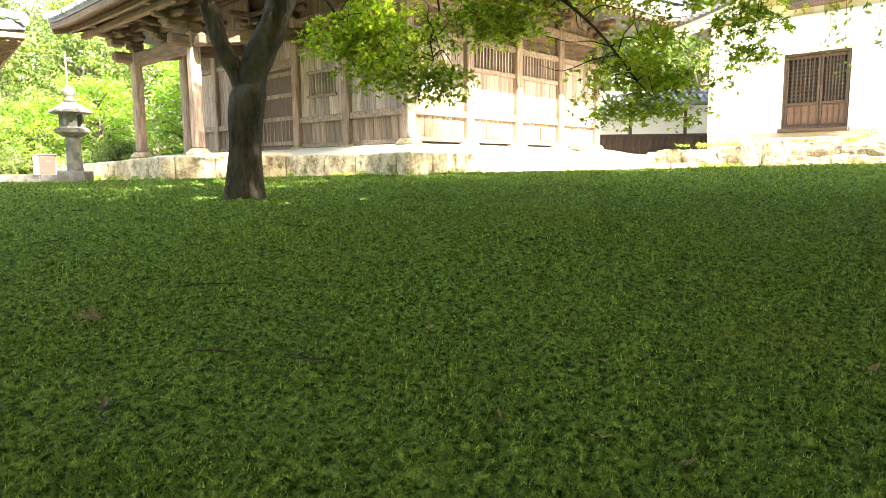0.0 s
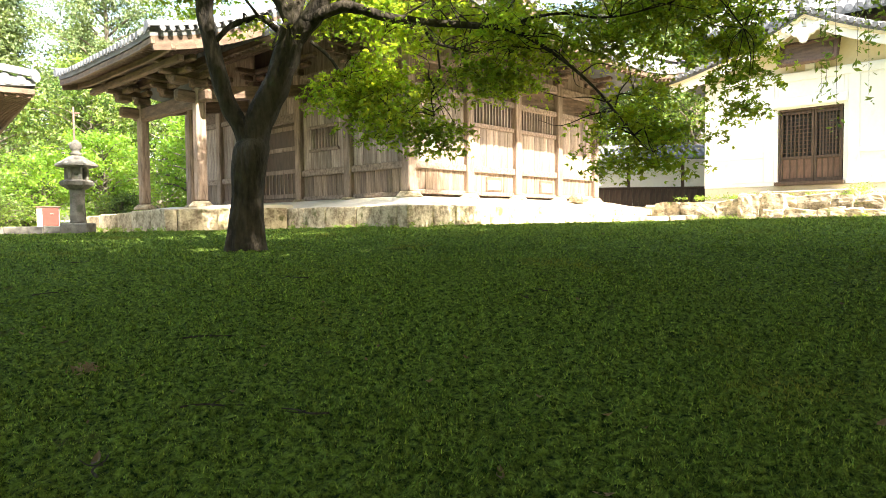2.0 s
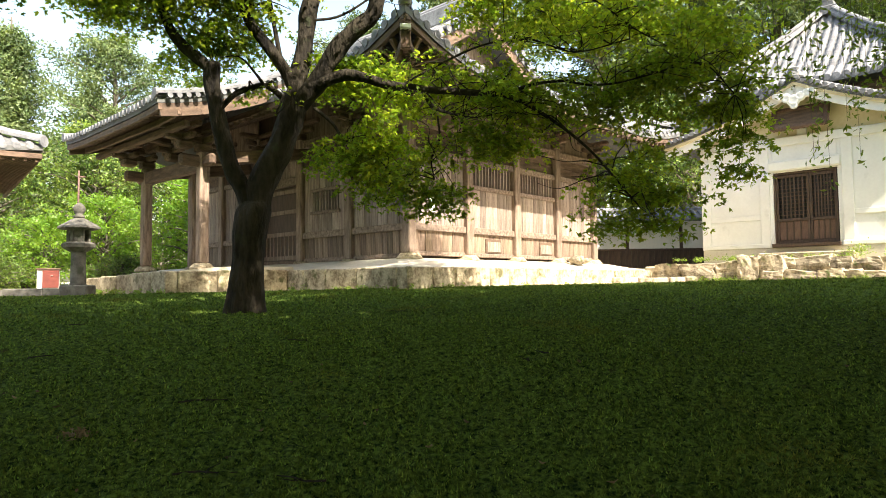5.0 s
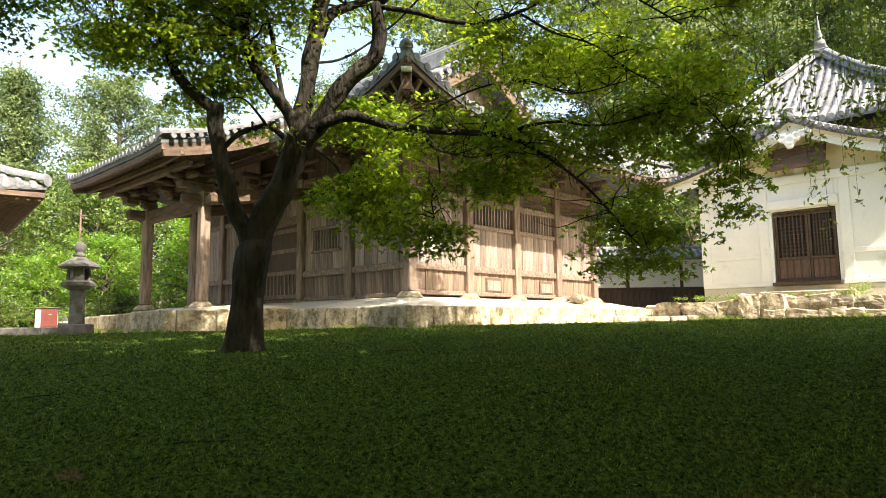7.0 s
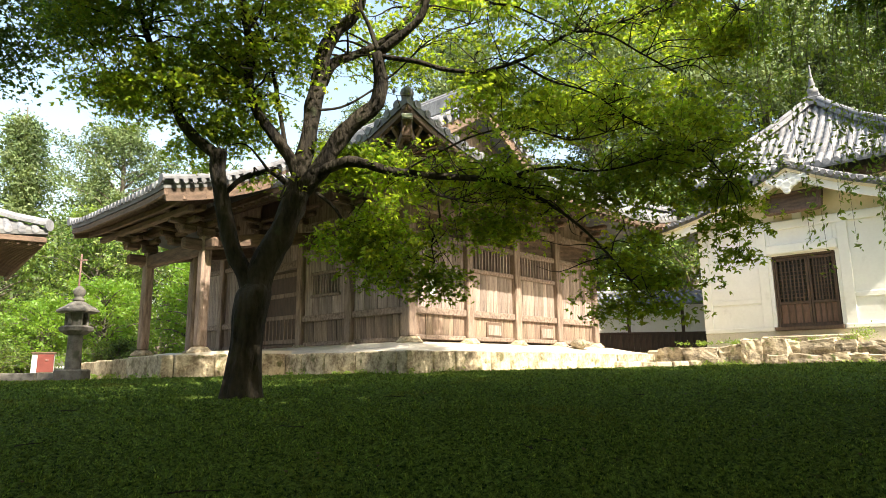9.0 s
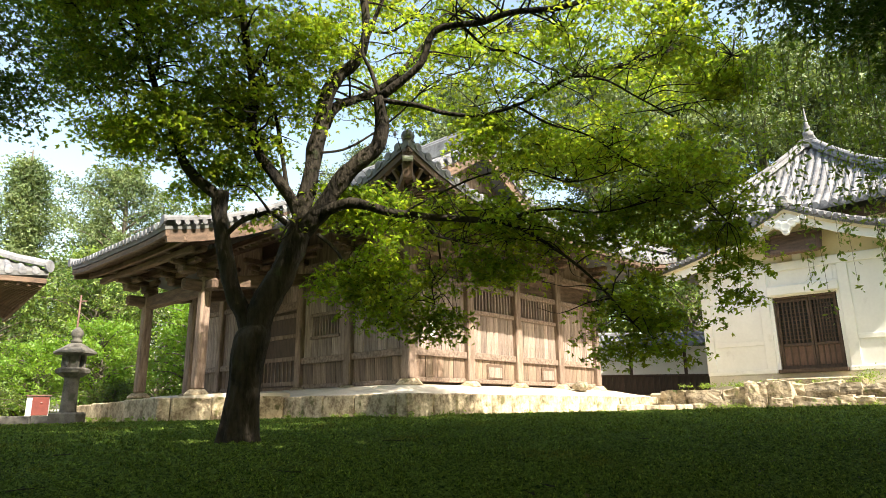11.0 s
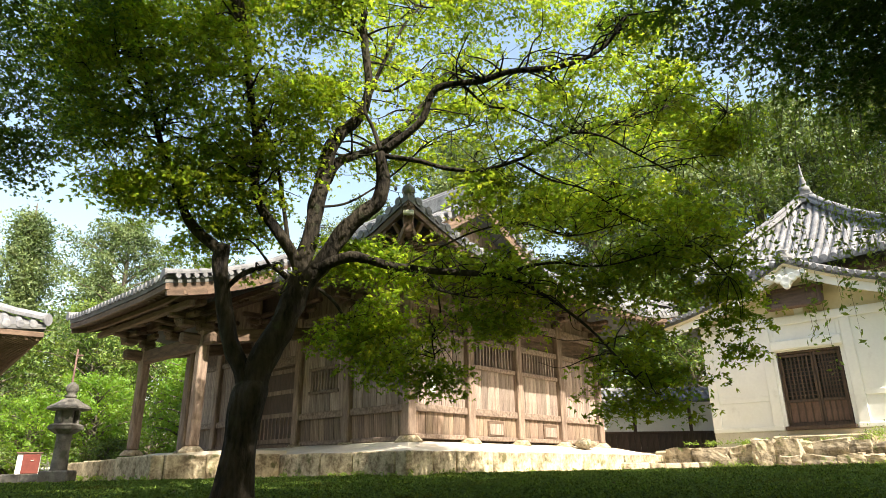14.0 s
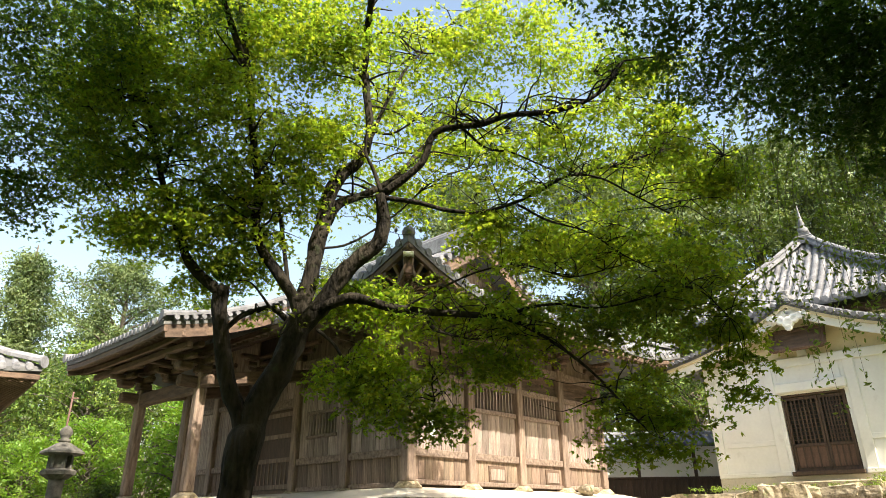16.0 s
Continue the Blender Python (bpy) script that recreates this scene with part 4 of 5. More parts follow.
def stone_lantern():
    t = thing("stone_lantern", pose(-7.67, 13.5, -0.2), "tall grey weathered granite garden lantern", "stone lantern")
    box("base_block", t, (-0.27, -0.27, -0.1), (0.27, 0.27, 0.24), GRANITE, 0.03, 10)
    lathe("shaft", t, (0, 0, 0.22), ((0.17, 0), (0.155, 0.06), (0.145, 0.3), (0.14, 0.6), (0.15, 0.74)), GRANITE, 18)
    lathe("platform", t, (0, 0, 0.94), ((0.18, 0), (0.32, 0.09), (0.33, 0.16), (0.25, 0.2)), GRANITE, 6, 20, False)
    fire = tagged(new("fire_box"))
    fire.parent = t
    for k in range(6):
        a = radians(20 + 60 * k)
        box("corner_post", fire, (0.185 * math.cos(a) - 0.035, 0.185 * math.sin(a) - 0.035, 1.12), (0.185 * math.cos(a) + 0.035, 0.185 * math.sin(a) + 0.035, 1.42), GRANITE, 0.008)
        b = radians(50 + 60 * k)
        if k not in (3, 5):
            m = pose(0.155 * math.cos(b), 0.155 * math.sin(b), 1.27, 0, 0, 50 + 60 * k)
            bm = bmesh.new()
            bmesh.ops.create_cube(bm, size=1.0, matrix=Matrix.Diagonal((0.03, 0.17, 0.3, 1)))
            part("panel", bm, GRANITE, fire, at=m)
    lathe("cap", t, (0, 0, 1.40), ((0.36, 0.0), (0.41, 0.03), (0.40, 0.07), (0.26, 0.15), (0.14, 0.23), (0.09, 0.25)), GRANITE, 6, 20, False)
    lathe("jewel", t, (0, 0, 1.64), ((0.09, 0), (0.115, 0.05), (0.07, 0.09), (0.1, 0.13), (0.125, 0.2), (0.1, 0.27), (0.02, 0.34)), GRANITE, 16)
    return t


stone_lantern()


def kerb():
    t = thing("kerb", pose(-7.9, 14.1, -0.25, 0, 0, 176), "low grey stone kerb beside the lantern", "kerb", kind="structure")
    r = random.Random(3)
    x = 0.0
    while x < 12:
        w = r.uniform(0.7, 1.3)
        box("kerb_stone", t, (x, -0.14, -0.1), (x + w - 0.015, 0.14, 0.22 + r.uniform(-0.015, 0.015)), GRANITE, 0.02)
        x += w


kerb()


def hydrant_box():
    t = thing("hydrant_cabinet", pose(-9.95, 16.2, 0.0, 0, 0, 28), "red fire hydrant cabinet with pale grey side", "hydrant cabinet")
    box("body", t, (-0.24, -0.14, -0.1), (0.24, 0.14, 0.44), GREYPAINT, 0.01)
    box("door", t, (-0.12, -0.17, -0.02), (0.235, -0.14, 0.42), RED, 0.008, label="red enamelled door")
    box("roof", t, (-0.27, -0.19, 0.44), (0.27, 0.17, 0.47), RUST, 0.006)
    lathe("sign_disc", t, (0.08, -0.172, 0.28), ((0.035, -0.004), (0.035, 0.004)), GREYPAINT, 12)


hydrant_box()


def iron_pole():
    t = thing("iron_pole", pose(-11.4, 20.0, -0.3), "thin rusty iron pole with a short bracket", "pole")
    lathe("shaft", t, (0, 0, 0), ((0.034, 0), (0.03, 3.0), (0.026, 3.95)), RUST, 10)
    bar("bracket", t, (0, 0, 3.75), (0.2, 0, 3.75), 0.05, 0.05, RUST)


iron_pole()


# ---- trees ----
def leaf_mesh(name, centres, size, mat, rng, flat=0.6, lobes=5, droop=0.25):
    """Many small leaves round given centres: five-lobed stars, or pointed blades when lobes is 1, plain tips when it is 0."""
    n = len(centres)
    nrm = rng.normal(size=(n, 3)) * (1 - flat)
    nrm[:, 2] += flat * np.where(rng.random(n) < 0.85, 1, -1)
    nrm /= np.linalg.norm(nrm, axis=1)[:, None]
    a = rng.normal(size=(n, 3))
    a -= nrm * (a * nrm).sum(1)[:, None]
    a /= np.linalg.norm(a, axis=1)[:, None]
    b = np.cross(nrm, a)
    s = size * rng.uniform(0.65, 1.25, n)
    if lobes == 0:
        uvw = np.array([(-0.5, 0, 0), (0.3, -0.3, 0.05), (0.5, 0.25, 0.0)])
        faces = np.array([[0, 1, 2]])
    elif lobes == 1:
        uvw = np.array([(-0.5, 0, 0), (0, -0.2, 0.04), (0.5, 0, 0), (0, 0.2, 0.04)])
        faces = np.array([[0, 1, 2, 3]])
    else:
        uvw, faces = [], []
        gap = 2 * math.pi * 0.36 / 2
        for k in range(lobes + 1):
            t0 = gap * (k - lobes / 2)
            uvw.append((0.34 * math.cos(t0), 0.34 * math.sin(t0), 0.05))
        for k in range(lobes):
            t0 = gap * (k - (lobes - 1) / 2)
            lng = 0.68 - 0.09 * abs(k - (lobes - 1) / 2)
            uvw.append((lng * math.cos(t0), lng * math.sin(t0), -droop * lng))
            faces.append([k, lobes + 1 + k, k + 1])
            if 0 < k < lobes - 1:
                faces.append([0, k, k + 1])
        faces.append([0, lobes - 1, lobes])
        uvw, faces = np.array(uvw), np.array(faces)
    v = centres[:, None, :] + s[:, None, None] * (uvw[None, :, 0:1] * a[:, None] + uvw[None, :, 1:2] * b[:, None] + uvw[None, :, 2:3] * nrm[:, None])
    f = (np.arange(n) * len(uvw))[:, None, None] + faces[None]
    return mesh_of(name, v.reshape(-1, 3), f.reshape(-1, faces.shape[1]), mat)


def sprays(rng, pts, per, rad, thick):
    """Leaf places in flat layered sprays round each point."""
    c = np.repeat(pts, per, axis=0)
    o = rng.normal(size=c.shape) * np.array([1, 1, thick])
    q = np.linalg.norm(o[:, :2], axis=1)
    o[:, :2] *= (1.75 * rad * np.sqrt(rng.random(len(q))) / q)[:, None]
    o[:, 2] -= 0.35 * (o[:, 0] ** 2 + o[:, 1] ** 2) / max(rad, 0.01)
    return c + o


TREE_AT = (-2.51, 8.17, -0.43)


def maple():
    t = thing("maple_tree", Matrix.Translation(TREE_AT), "spreading green maple with forked mossy trunk on the lawn", "tree")
    base = Vector(TREE_AT)
    rng = np.random.default_rng(5)
    tips, wood = [], []

    def limb(name, pts, r0, r1, seg=9, twigs=0, twig_len=0.8):
        line = [p - base for p in spline(pts)]
        bm = bmesh.new()
        tube(bm, line, r0, r1, seg, 0.3, 1.8 if r0 > 2.5 * r1 else 1.0)
        for k in range(twigs):
            i = rng.integers(len(line) // 3, len(line))
            a = line[i]
            d = Vector((rng.normal(), rng.normal(), rng.normal() * 0.35 + 0.1)).normalized()
            ln = twig_len * rng.uniform(0.5, 1.3)
            q = [a, a + d * ln * 0.35 + Vector((0, 0, 0.05)), a + d * ln * 0.7 + Vector(rng.normal(size=3) * 0.08), a + d * ln + Vector(rng.normal(size=3) * 0.12)]
            tube(bm, spline(q, 3), r1 * 0.5 + 0.003, 0.002, 5)
            tips.append(q[2] + base)
            tips.append(q[3] + base)
            wood.extend(tuple(p + base) for p in q)
        wood.extend(tuple(p + base) for p in line[len(line) // 3:])
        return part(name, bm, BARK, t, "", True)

    # flaring trunk with a ribbed foot
    line = [p - base for p in spline([(-2.54, 8.17, -0.55), (-2.51, 8.17, -0.36), (-2.48, 8.17, 0.10), (-2.45, 8.17, 0.55), (-2.40, 8.17, 0.92), (-2.37, 8.17, 1.10)], 12)]
    bm = bmesh.new()
    rings = []
    for i, q in enumerate(line):
        h = q.z
        ring = []
        for k in range(44):
            a = 2 * math.pi * k / 44
            r = 0.185 + 0.085 * math.exp(-max(h, 0) / 0.25) * (1 + 0.5 * math.cos(5 * a + 0.6)) + 0.022 * math.cos(3 * a + h * 2) + 0.06 * max(0, h - 0.75)
            r *= 1 - 0.6 * min(1.0, max(0.0, (h - 1.32) / 0.25)) ** 2
            r += 0.026 * noise.noise((math.cos(a) * 1.5, math.sin(a) * 1.5, h * 2.2)) + 0.018 * noise.noise((math.cos(a) * 5, math.sin(a) * 5, h * 1.6))
            ring.append(bm.verts.new(q + Vector((math.cos(a) * r, math.sin(a) * r, 0))))
        rings.append(ring)
    for a, b in zip(rings, rings[1:]):
        for k in range(44):
            bm.faces.new((a[k], a[(k + 1) % 44], b[(k + 1) % 44], b[k]))
    bm.faces.new(rings[-1])
    bm.faces.new(rings[0][::-1])
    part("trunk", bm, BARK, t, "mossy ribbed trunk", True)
    limb("limb", [(-2.42, 8.17, 0.95), (-2.56, 8.14, 1.25), (-2.68, 8.12, 1.49), (-2.78, 8.09, 1.85), (-2.86, 8.07, 2.21), (-2.90, 8.04, 2.54), (-2.90, 8.02, 2.83)], 0.128, 0.095, 9, 0, 0)
    limb("limb", [(-2.90, 8.02, 2.73), (-3.35, 7.94, 3.14), (-3.52, 7.89, 3.54), (-3.81, 7.81, 4.22), (-3.89, 7.78, 4.48), (-4.16, 7.68, 5.34), (-4.31, 7.62, 5.89), (-4.64, 7.45, 7.65)], 0.075, 0.026, 9, 34, 0.8)
    limb("branch", [(-4.07, 7.70, 4.88), (-4.23, 7.61, 5.00), (-4.36, 7.47, 5.27), (-4.50, 7.37, 5.45), (-4.63, 7.29, 5.35), (-4.69, 7.20, 5.11)], 0.031, 0.013, 6, 14, 0.7)
    limb("branch", [(-3.80, 7.75, 4.40), (-3.79, 7.78, 4.80), (-3.62, 7.81, 5.08), (-3.23, 7.86, 5.32), (-2.90, 7.90, 5.58)], 0.026, 0.011, 6, 14, 0.7)
    limb("limb", [(-2.82, 8.05, 2.22), (-2.64, 8.08, 2.43), (-2.43, 8.12, 2.53), (-2.24, 8.14, 2.56), (-2.04, 8.17, 2.41)], 0.035, 0.042, 6, 5, 0.5)
    limb("limb", [(-2.40, 8.17, 0.91), (-2.33, 8.17, 1.18), (-2.20, 8.17, 1.50), (-2.04, 8.17, 1.86), (-1.93, 8.17, 2.15), (-1.87, 8.17, 2.46)], 0.189, 0.154, 9, 0, 0)
    limb("limb", [(-1.88, 8.17, 2.46), (-2.01, 8.14, 2.75), (-2.22, 8.10, 3.07), (-2.45, 8.06, 3.39), (-2.55, 8.02, 3.78), (-2.53, 7.99, 4.15), (-2.60, 7.95, 4.56), (-2.71, 7.90, 5.14), (-2.81, 7.83, 5.93), (-2.97, 7.77, 6.72), (-3.12, 7.70, 7.66)], 0.081, 0.040, 9, 26, 0.8)
    limb("branch", [(-2.03, 8.10, 2.75), (-2.15, 8.15, 3.34), (-2.26, 8.18, 3.87), (-2.45, 8.22, 4.44), (-2.65, 8.25, 4.83), (-2.83, 8.28, 5.34), (-2.94, 8.30, 5.57)], 0.031, 0.014, 6, 16, 0.6)
    limb("limb", [(-1.87, 8.17, 2.34), (-1.84, 8.22, 2.71), (-1.79, 8.28, 3.14), (-1.74, 8.34, 3.59), (-1.68, 8.42, 4.16), (-1.61, 8.46, 4.51), (-1.48, 8.50, 4.81)], 0.127, 0.104, 9, 0, 0)
    limb("limb", [(-1.51, 8.50, 4.77), (-1.26, 8.48, 4.96), (-1.12, 8.46, 5.26), (-1.09, 8.44, 5.63), (-1.15, 8.41, 6.14), (-1.20, 8.39, 6.67), (-1.17, 8.36, 7.21), (-1.14, 8.33, 7.78), (-1.20, 8.30, 8.49)], 0.087, 0.037, 9, 18, 0.8)
    limb("branch", [(-1.20, 8.50, 5.04), (-1.00, 8.70, 5.85), (-0.83, 8.83, 6.42), (-0.56, 8.99, 7.14), (-0.18, 9.15, 7.75), (0.24, 9.30, 8.40)], 0.048, 0.017, 6, 22, 0.8)
    limb("branch", [(-1.18, 8.40, 7.07), (-0.99, 8.31, 7.28), (-0.71, 8.23, 7.21), (-0.38, 8.10, 6.76), (-0.07, 8.00, 6.61)], 0.024, 0.009, 6, 10, 0.6)
    limb("branch", [(-1.08, 8.30, 5.43), (-0.75, 8.21, 5.30), (-0.41, 8.11, 5.45), (-0.11, 8.00, 5.70)], 0.026, 0.009, 6, 10, 0.6)
    limb("limb", [(-1.68, 8.50, 4.00), (-1.54, 8.63, 4.34), (-1.22, 8.78, 4.56), (-0.72, 9.02, 5.00), (-0.18, 9.33, 5.87), (0.42, 9.60, 6.63)], 0.093, 0.036, 9, 26, 0.9)
    limb("limb", [(-1.88, 8.17, 2.27), (-1.65, 8.13, 2.52), (-1.44, 8.08, 2.82), (-1.22, 8.04, 3.12), (-0.98, 8.00, 3.31), (-0.84, 7.98, 3.44), (-0.79, 7.95, 3.70), (-0.82, 7.90, 4.11)], 0.126, 0.083, 9, 0, 0)
    limb("limb", [(-0.82, 7.90, 4.11), (-0.27, 7.75, 4.51), (-0.05, 7.64, 4.95), (0.56, 7.50, 4.99), (0.94, 7.41, 5.06), (1.61, 7.26, 5.04), (2.13, 7.13, 5.22), (2.47, 7.00, 5.64)], 0.059, 0.025, 6, 44, 0.8)
    limb("branch", [(0.32, 7.60, 4.98), (0.63, 7.68, 4.72), (0.99, 7.74, 4.68), (1.35, 7.81, 4.54), (1.79, 7.90, 4.38)], 0.020, 0.008, 6, 12, 0.6)
    limb("limb", [(-0.80, 7.90, 4.07), (-0.31, 7.80, 3.94), (0.07, 7.71, 3.78), (0.52, 7.61, 3.70), (0.96, 7.50, 3.77), (1.33, 7.41, 3.92), (1.66, 7.33, 4.07), (2.03, 7.23, 3.99), (2.40, 7.12, 3.68), (2.77, 7.00, 3.36)], 0.039, 0.011, 6, 44, 0.8)
    limb("branch", [(1.00, 7.50, 3.75), (1.37, 7.43, 3.48), (1.84, 7.35, 3.28), (2.21, 7.26, 2.94), (2.51, 7.20, 2.73)], 0.019, 0.007, 6, 22, 0.7)
    limb("branch", [(1.66, 7.40, 4.10), (2.00, 7.33, 4.16), (2.35, 7.25, 4.20), (2.78, 7.16, 4.33), (2.98, 7.10, 4.57)], 0.015, 0.008, 6, 22, 0.7)
    limb("branch", [(-0.82, 7.90, 4.14), (-0.94, 7.90, 4.50), (-1.06, 7.90, 4.79), (-1.05, 7.90, 5.13)], 0.032, 0.017, 6, 4, 0.5)
    limb("limb", [(-1.71, 8.10, 2.50), (-1.18, 7.98, 2.64), (-0.59, 7.86, 2.46), (0.13, 7.71, 2.34), (0.82, 7.55, 2.21), (1.26, 7.43, 1.93), (1.72, 7.28, 1.49), (2.11, 7.10, 0.93)], 0.091, 0.013, 9, 44, 0.7)
    limb("branch", [(-0.21, 7.80, 2.36), (-0.11, 7.79, 2.18), (0.06, 7.78, 2.10), (0.41, 7.75, 2.02), (0.83, 7.73, 2.08), (1.27, 7.70, 1.99)], 0.032, 0.007, 6, 24, 0.6)
    limb("branch", [(-0.04, 7.70, 2.03), (-0.02, 7.66, 1.72), (-0.12, 7.63, 1.50), (-0.09, 7.60, 1.24)], 0.014, 0.007, 6, 10, 0.5)
    limb("branch", [(0.81, 7.50, 2.21), (1.03, 7.46, 2.32), (1.42, 7.39, 2.35), (1.74, 7.33, 2.28), (2.07, 7.27, 2.29), (2.46, 7.19, 2.37), (2.94, 7.10, 2.45), (3.26, 7.00, 2.06)], 0.024, 0.007, 6, 36, 0.7)
    limb("branch", [(-1.60, 8.00, 2.23), (-1.37, 7.94, 2.02), (-1.20, 7.89, 1.79), (-0.91, 7.82, 1.59), (-0.66, 7.75, 1.41), (-0.61, 7.70, 1.17)], 0.026, 0.007, 6, 18, 0.6)
    limb("branch", [(-0.66, 7.90, 2.37), (-0.15, 7.79, 2.63), (0.50, 7.65, 2.88), (1.06, 7.54, 2.91), (1.59, 7.43, 2.71), (2.20, 7.30, 2.81)], 0.015, 0.007, 6, 30, 0.7)
    limb("branch", [(-1.75, 8.30, 3.48), (-1.29, 8.39, 3.60), (-0.67, 8.53, 4.11), (-0.08, 8.66, 4.75), (0.72, 8.80, 5.12)], 0.020, 0.009, 6, 24, 0.8)
    # limbs reaching forward over the lawn, mostly unseen, added to carry shading leaves
    limb("limb", [(-1.20, 8.30, 7.2), (-0.9, 7.1, 7.6), (-0.6, 5.7, 7.7), (-0.2, 4.1, 7.4), (1.0, 3.4, 7.1)], 0.06, 0.015, 7, 20)
    limb("limb", [(-2.80, 7.9, 5.9), (-3.1, 7.0, 6.9), (-3.2, 5.7, 7.3), (-3.2, 4.3, 7.3), (-3.4, 3.3, 7.1)], 0.06, 0.015, 7, 20)
    limb("limb", [(-0.6, 5.7, 7.7), (0.6, 5.8, 8.1), (1.8, 5.9, 8.3), (3.2, 6.0, 8.2)], 0.05, 0.012, 7, 20)
    # leafy layers: centre, half width, half depth, half height, number of sprays
    # layers with y below 6.5 are out of view, added to shade the lawn
    layers = ((-1.29, 8.60, 2.91, 0.50, 0.40, 0.30, 32), (-5.00, 7.30, 5.27, 0.50, 0.50, 0.60, 26), (-1.94, 8.60, 5.43, 0.80, 0.50, 0.70, 54), (-2.85, 8.20, 3.62, 0.60, 0.50, 0.50, 42),
              (-4.31, 7.80, 3.63, 0.50, 0.40, 0.25, 19), (-3.65, 7.80, 3.70, 0.75, 0.50, 0.45, 54), (-4.53, 7.60, 4.47, 0.75, 0.50, 0.55, 63), (-3.89, 7.67, 5.46, 1.47, 0.68, 1.26, 171),
              (-3.26, 7.98, 7.04, 1.99, 0.75, 1.05, 197), (-3.26, 8.29, 4.20, 0.84, 0.45, 0.73, 67), (-3.10, 8.40, 3.15, 0.63, 0.30, 0.27, 30), (-4.83, 7.35, 6.20, 0.95, 0.60, 1.05, 99),
              (-2.31, 8.29, 4.83, 0.84, 0.60, 1.16, 81), (-2.10, 8.19, 7.25, 1.26, 0.60, 1.05, 99), (-0.55, 9.57, 7.37, 1.65, 0.50, 1.54, 107), (0.66, 9.57, 6.16, 1.43, 0.45, 0.99, 94),
              (0.99, 9.24, 8.14, 1.76, 0.50, 0.99, 88), (-0.66, 9.46, 4.95, 0.77, 0.35, 0.66, 34), (1.99, 9.57, 5.84, 1.24, 0.40, 1.12, 35), (3.23, 9.32, 5.47, 1.24, 0.40, 1.36, 52),
              (2.86, 9.45, 7.34, 1.50, 0.40, 1.12, 52), (1.45, 8.11, 3.43, 1.25, 0.21, 0.63, 30), (2.81, 7.69, 3.22, 0.94, 0.18, 0.73, 19), (3.90, 8.14, 3.39, 0.47, 0.20, 0.68, 6),
              (0.21, 8.09, 2.57, 1.23, 0.22, 0.43, 49), (1.64, 7.78, 2.26, 1.23, 0.22, 0.39, 49), (-1.04, 8.72, 3.00, 0.60, 0.30, 0.38, 16), (2.87, 7.48, 2.26, 0.71, 0.18, 0.36, 19),
              (-0.75, 7.79, 1.60, 0.80, 0.24, 0.45, 54), (-0.35, 7.69, 1.14, 0.62, 0.20, 0.20, 22), (0.70, 7.69, 1.75, 0.60, 0.20, 0.22, 22), (2.25, 7.29, 1.05, 0.62, 0.22, 0.62, 44),
              (3.25, 7.09, 1.55, 0.30, 0.21, 0.42, 11), (-3.40, 6.00, 7.70, 2.00, 0.90, 0.60, 190), (-1.30, 5.30, 7.80, 2.00, 1.00, 0.60, 210), (0.40, 3.90, 7.00, 1.70, 1.00, 0.60, 190),
              (-3.20, 4.20, 7.20, 1.80, 0.90, 0.60, 180), (2.90, 6.10, 7.70, 1.70, 0.70, 0.50, 170), (0.74, 8.50, 3.95, 0.50, 0.30, 0.35, 30), (1.45, 8.40, 3.63, 0.50, 0.30, 0.35, 30),
              (2.19, 8.20, 3.41, 0.50, 0.30, 0.35, 20), (2.56, 7.90, 2.64, 0.40, 0.30, 0.30, 22), (3.35, 7.80, 2.99, 0.50, 0.30, 0.50, 24), (3.44, 7.50, 2.14, 0.30, 0.30, 0.35, 20),
              (3.45, 8.30, 5.39, 0.60, 0.30, 0.50, 46), (3.97, 8.20, 4.64, 0.55, 0.30, 0.50, 46), (2.96, 8.00, 6.32, 0.50, 0.30, 0.40, 30), (1.45, 3.70, 6.90, 0.60, 0.60, 0.40, 55))
    tip_at = np.array([tuple(p) for p in tips])
    spots = [tip_at[tip_at[:, 2] > 0.6][::7]]
    for x, y, z, w, dep, h, n in layers:
        q = rng.normal(size=(n, 3))
        q *= (rng.random(n) ** 0.4 / np.linalg.norm(q, axis=1))[:, None]
        spots.append(q * np.array([w, dep, h]) + np.array([x, y, z]))
    spots = np.concatenate(spots)
    # fine twigs that carry the sprays
    wood = np.array(wood)
    bm = bmesh.new()
    for k in range(0, len(spots), 2):
        d = np.linalg.norm(wood - spots[k], axis=1)
        i = int(d.argmin())
        if 0.15 < d[i] < 1.5:
            a, b = Vector(wood[i]) - base, Vector(spots[k]) - base
            bend = Vector(rng.normal(size=3) * 0.1 * d[i]) + Vector((0, 0, 0.1 * d[i]))
            tube(bm, spline([a, a * 0.55 + b * 0.45 + bend, b], 4), 0.004 + 0.003 * d[i], 0.002, 4)
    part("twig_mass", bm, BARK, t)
    fans = [sprays(rng, spots[k::4], per, rad, 0.028) for k, (per, rad) in enumerate(((46, 0.15), (58, 0.19), (66, 0.23), (52, 0.17)))]
    cloud = np.concatenate(fans) - np.array(TREE_AT)
    tagged(hang("crown", leaf_mesh("crown", cloud, 0.074, LEAF, rng, 0.62, 3), t), "thin sunlit five-lobed green leaves")
    return t


maple()


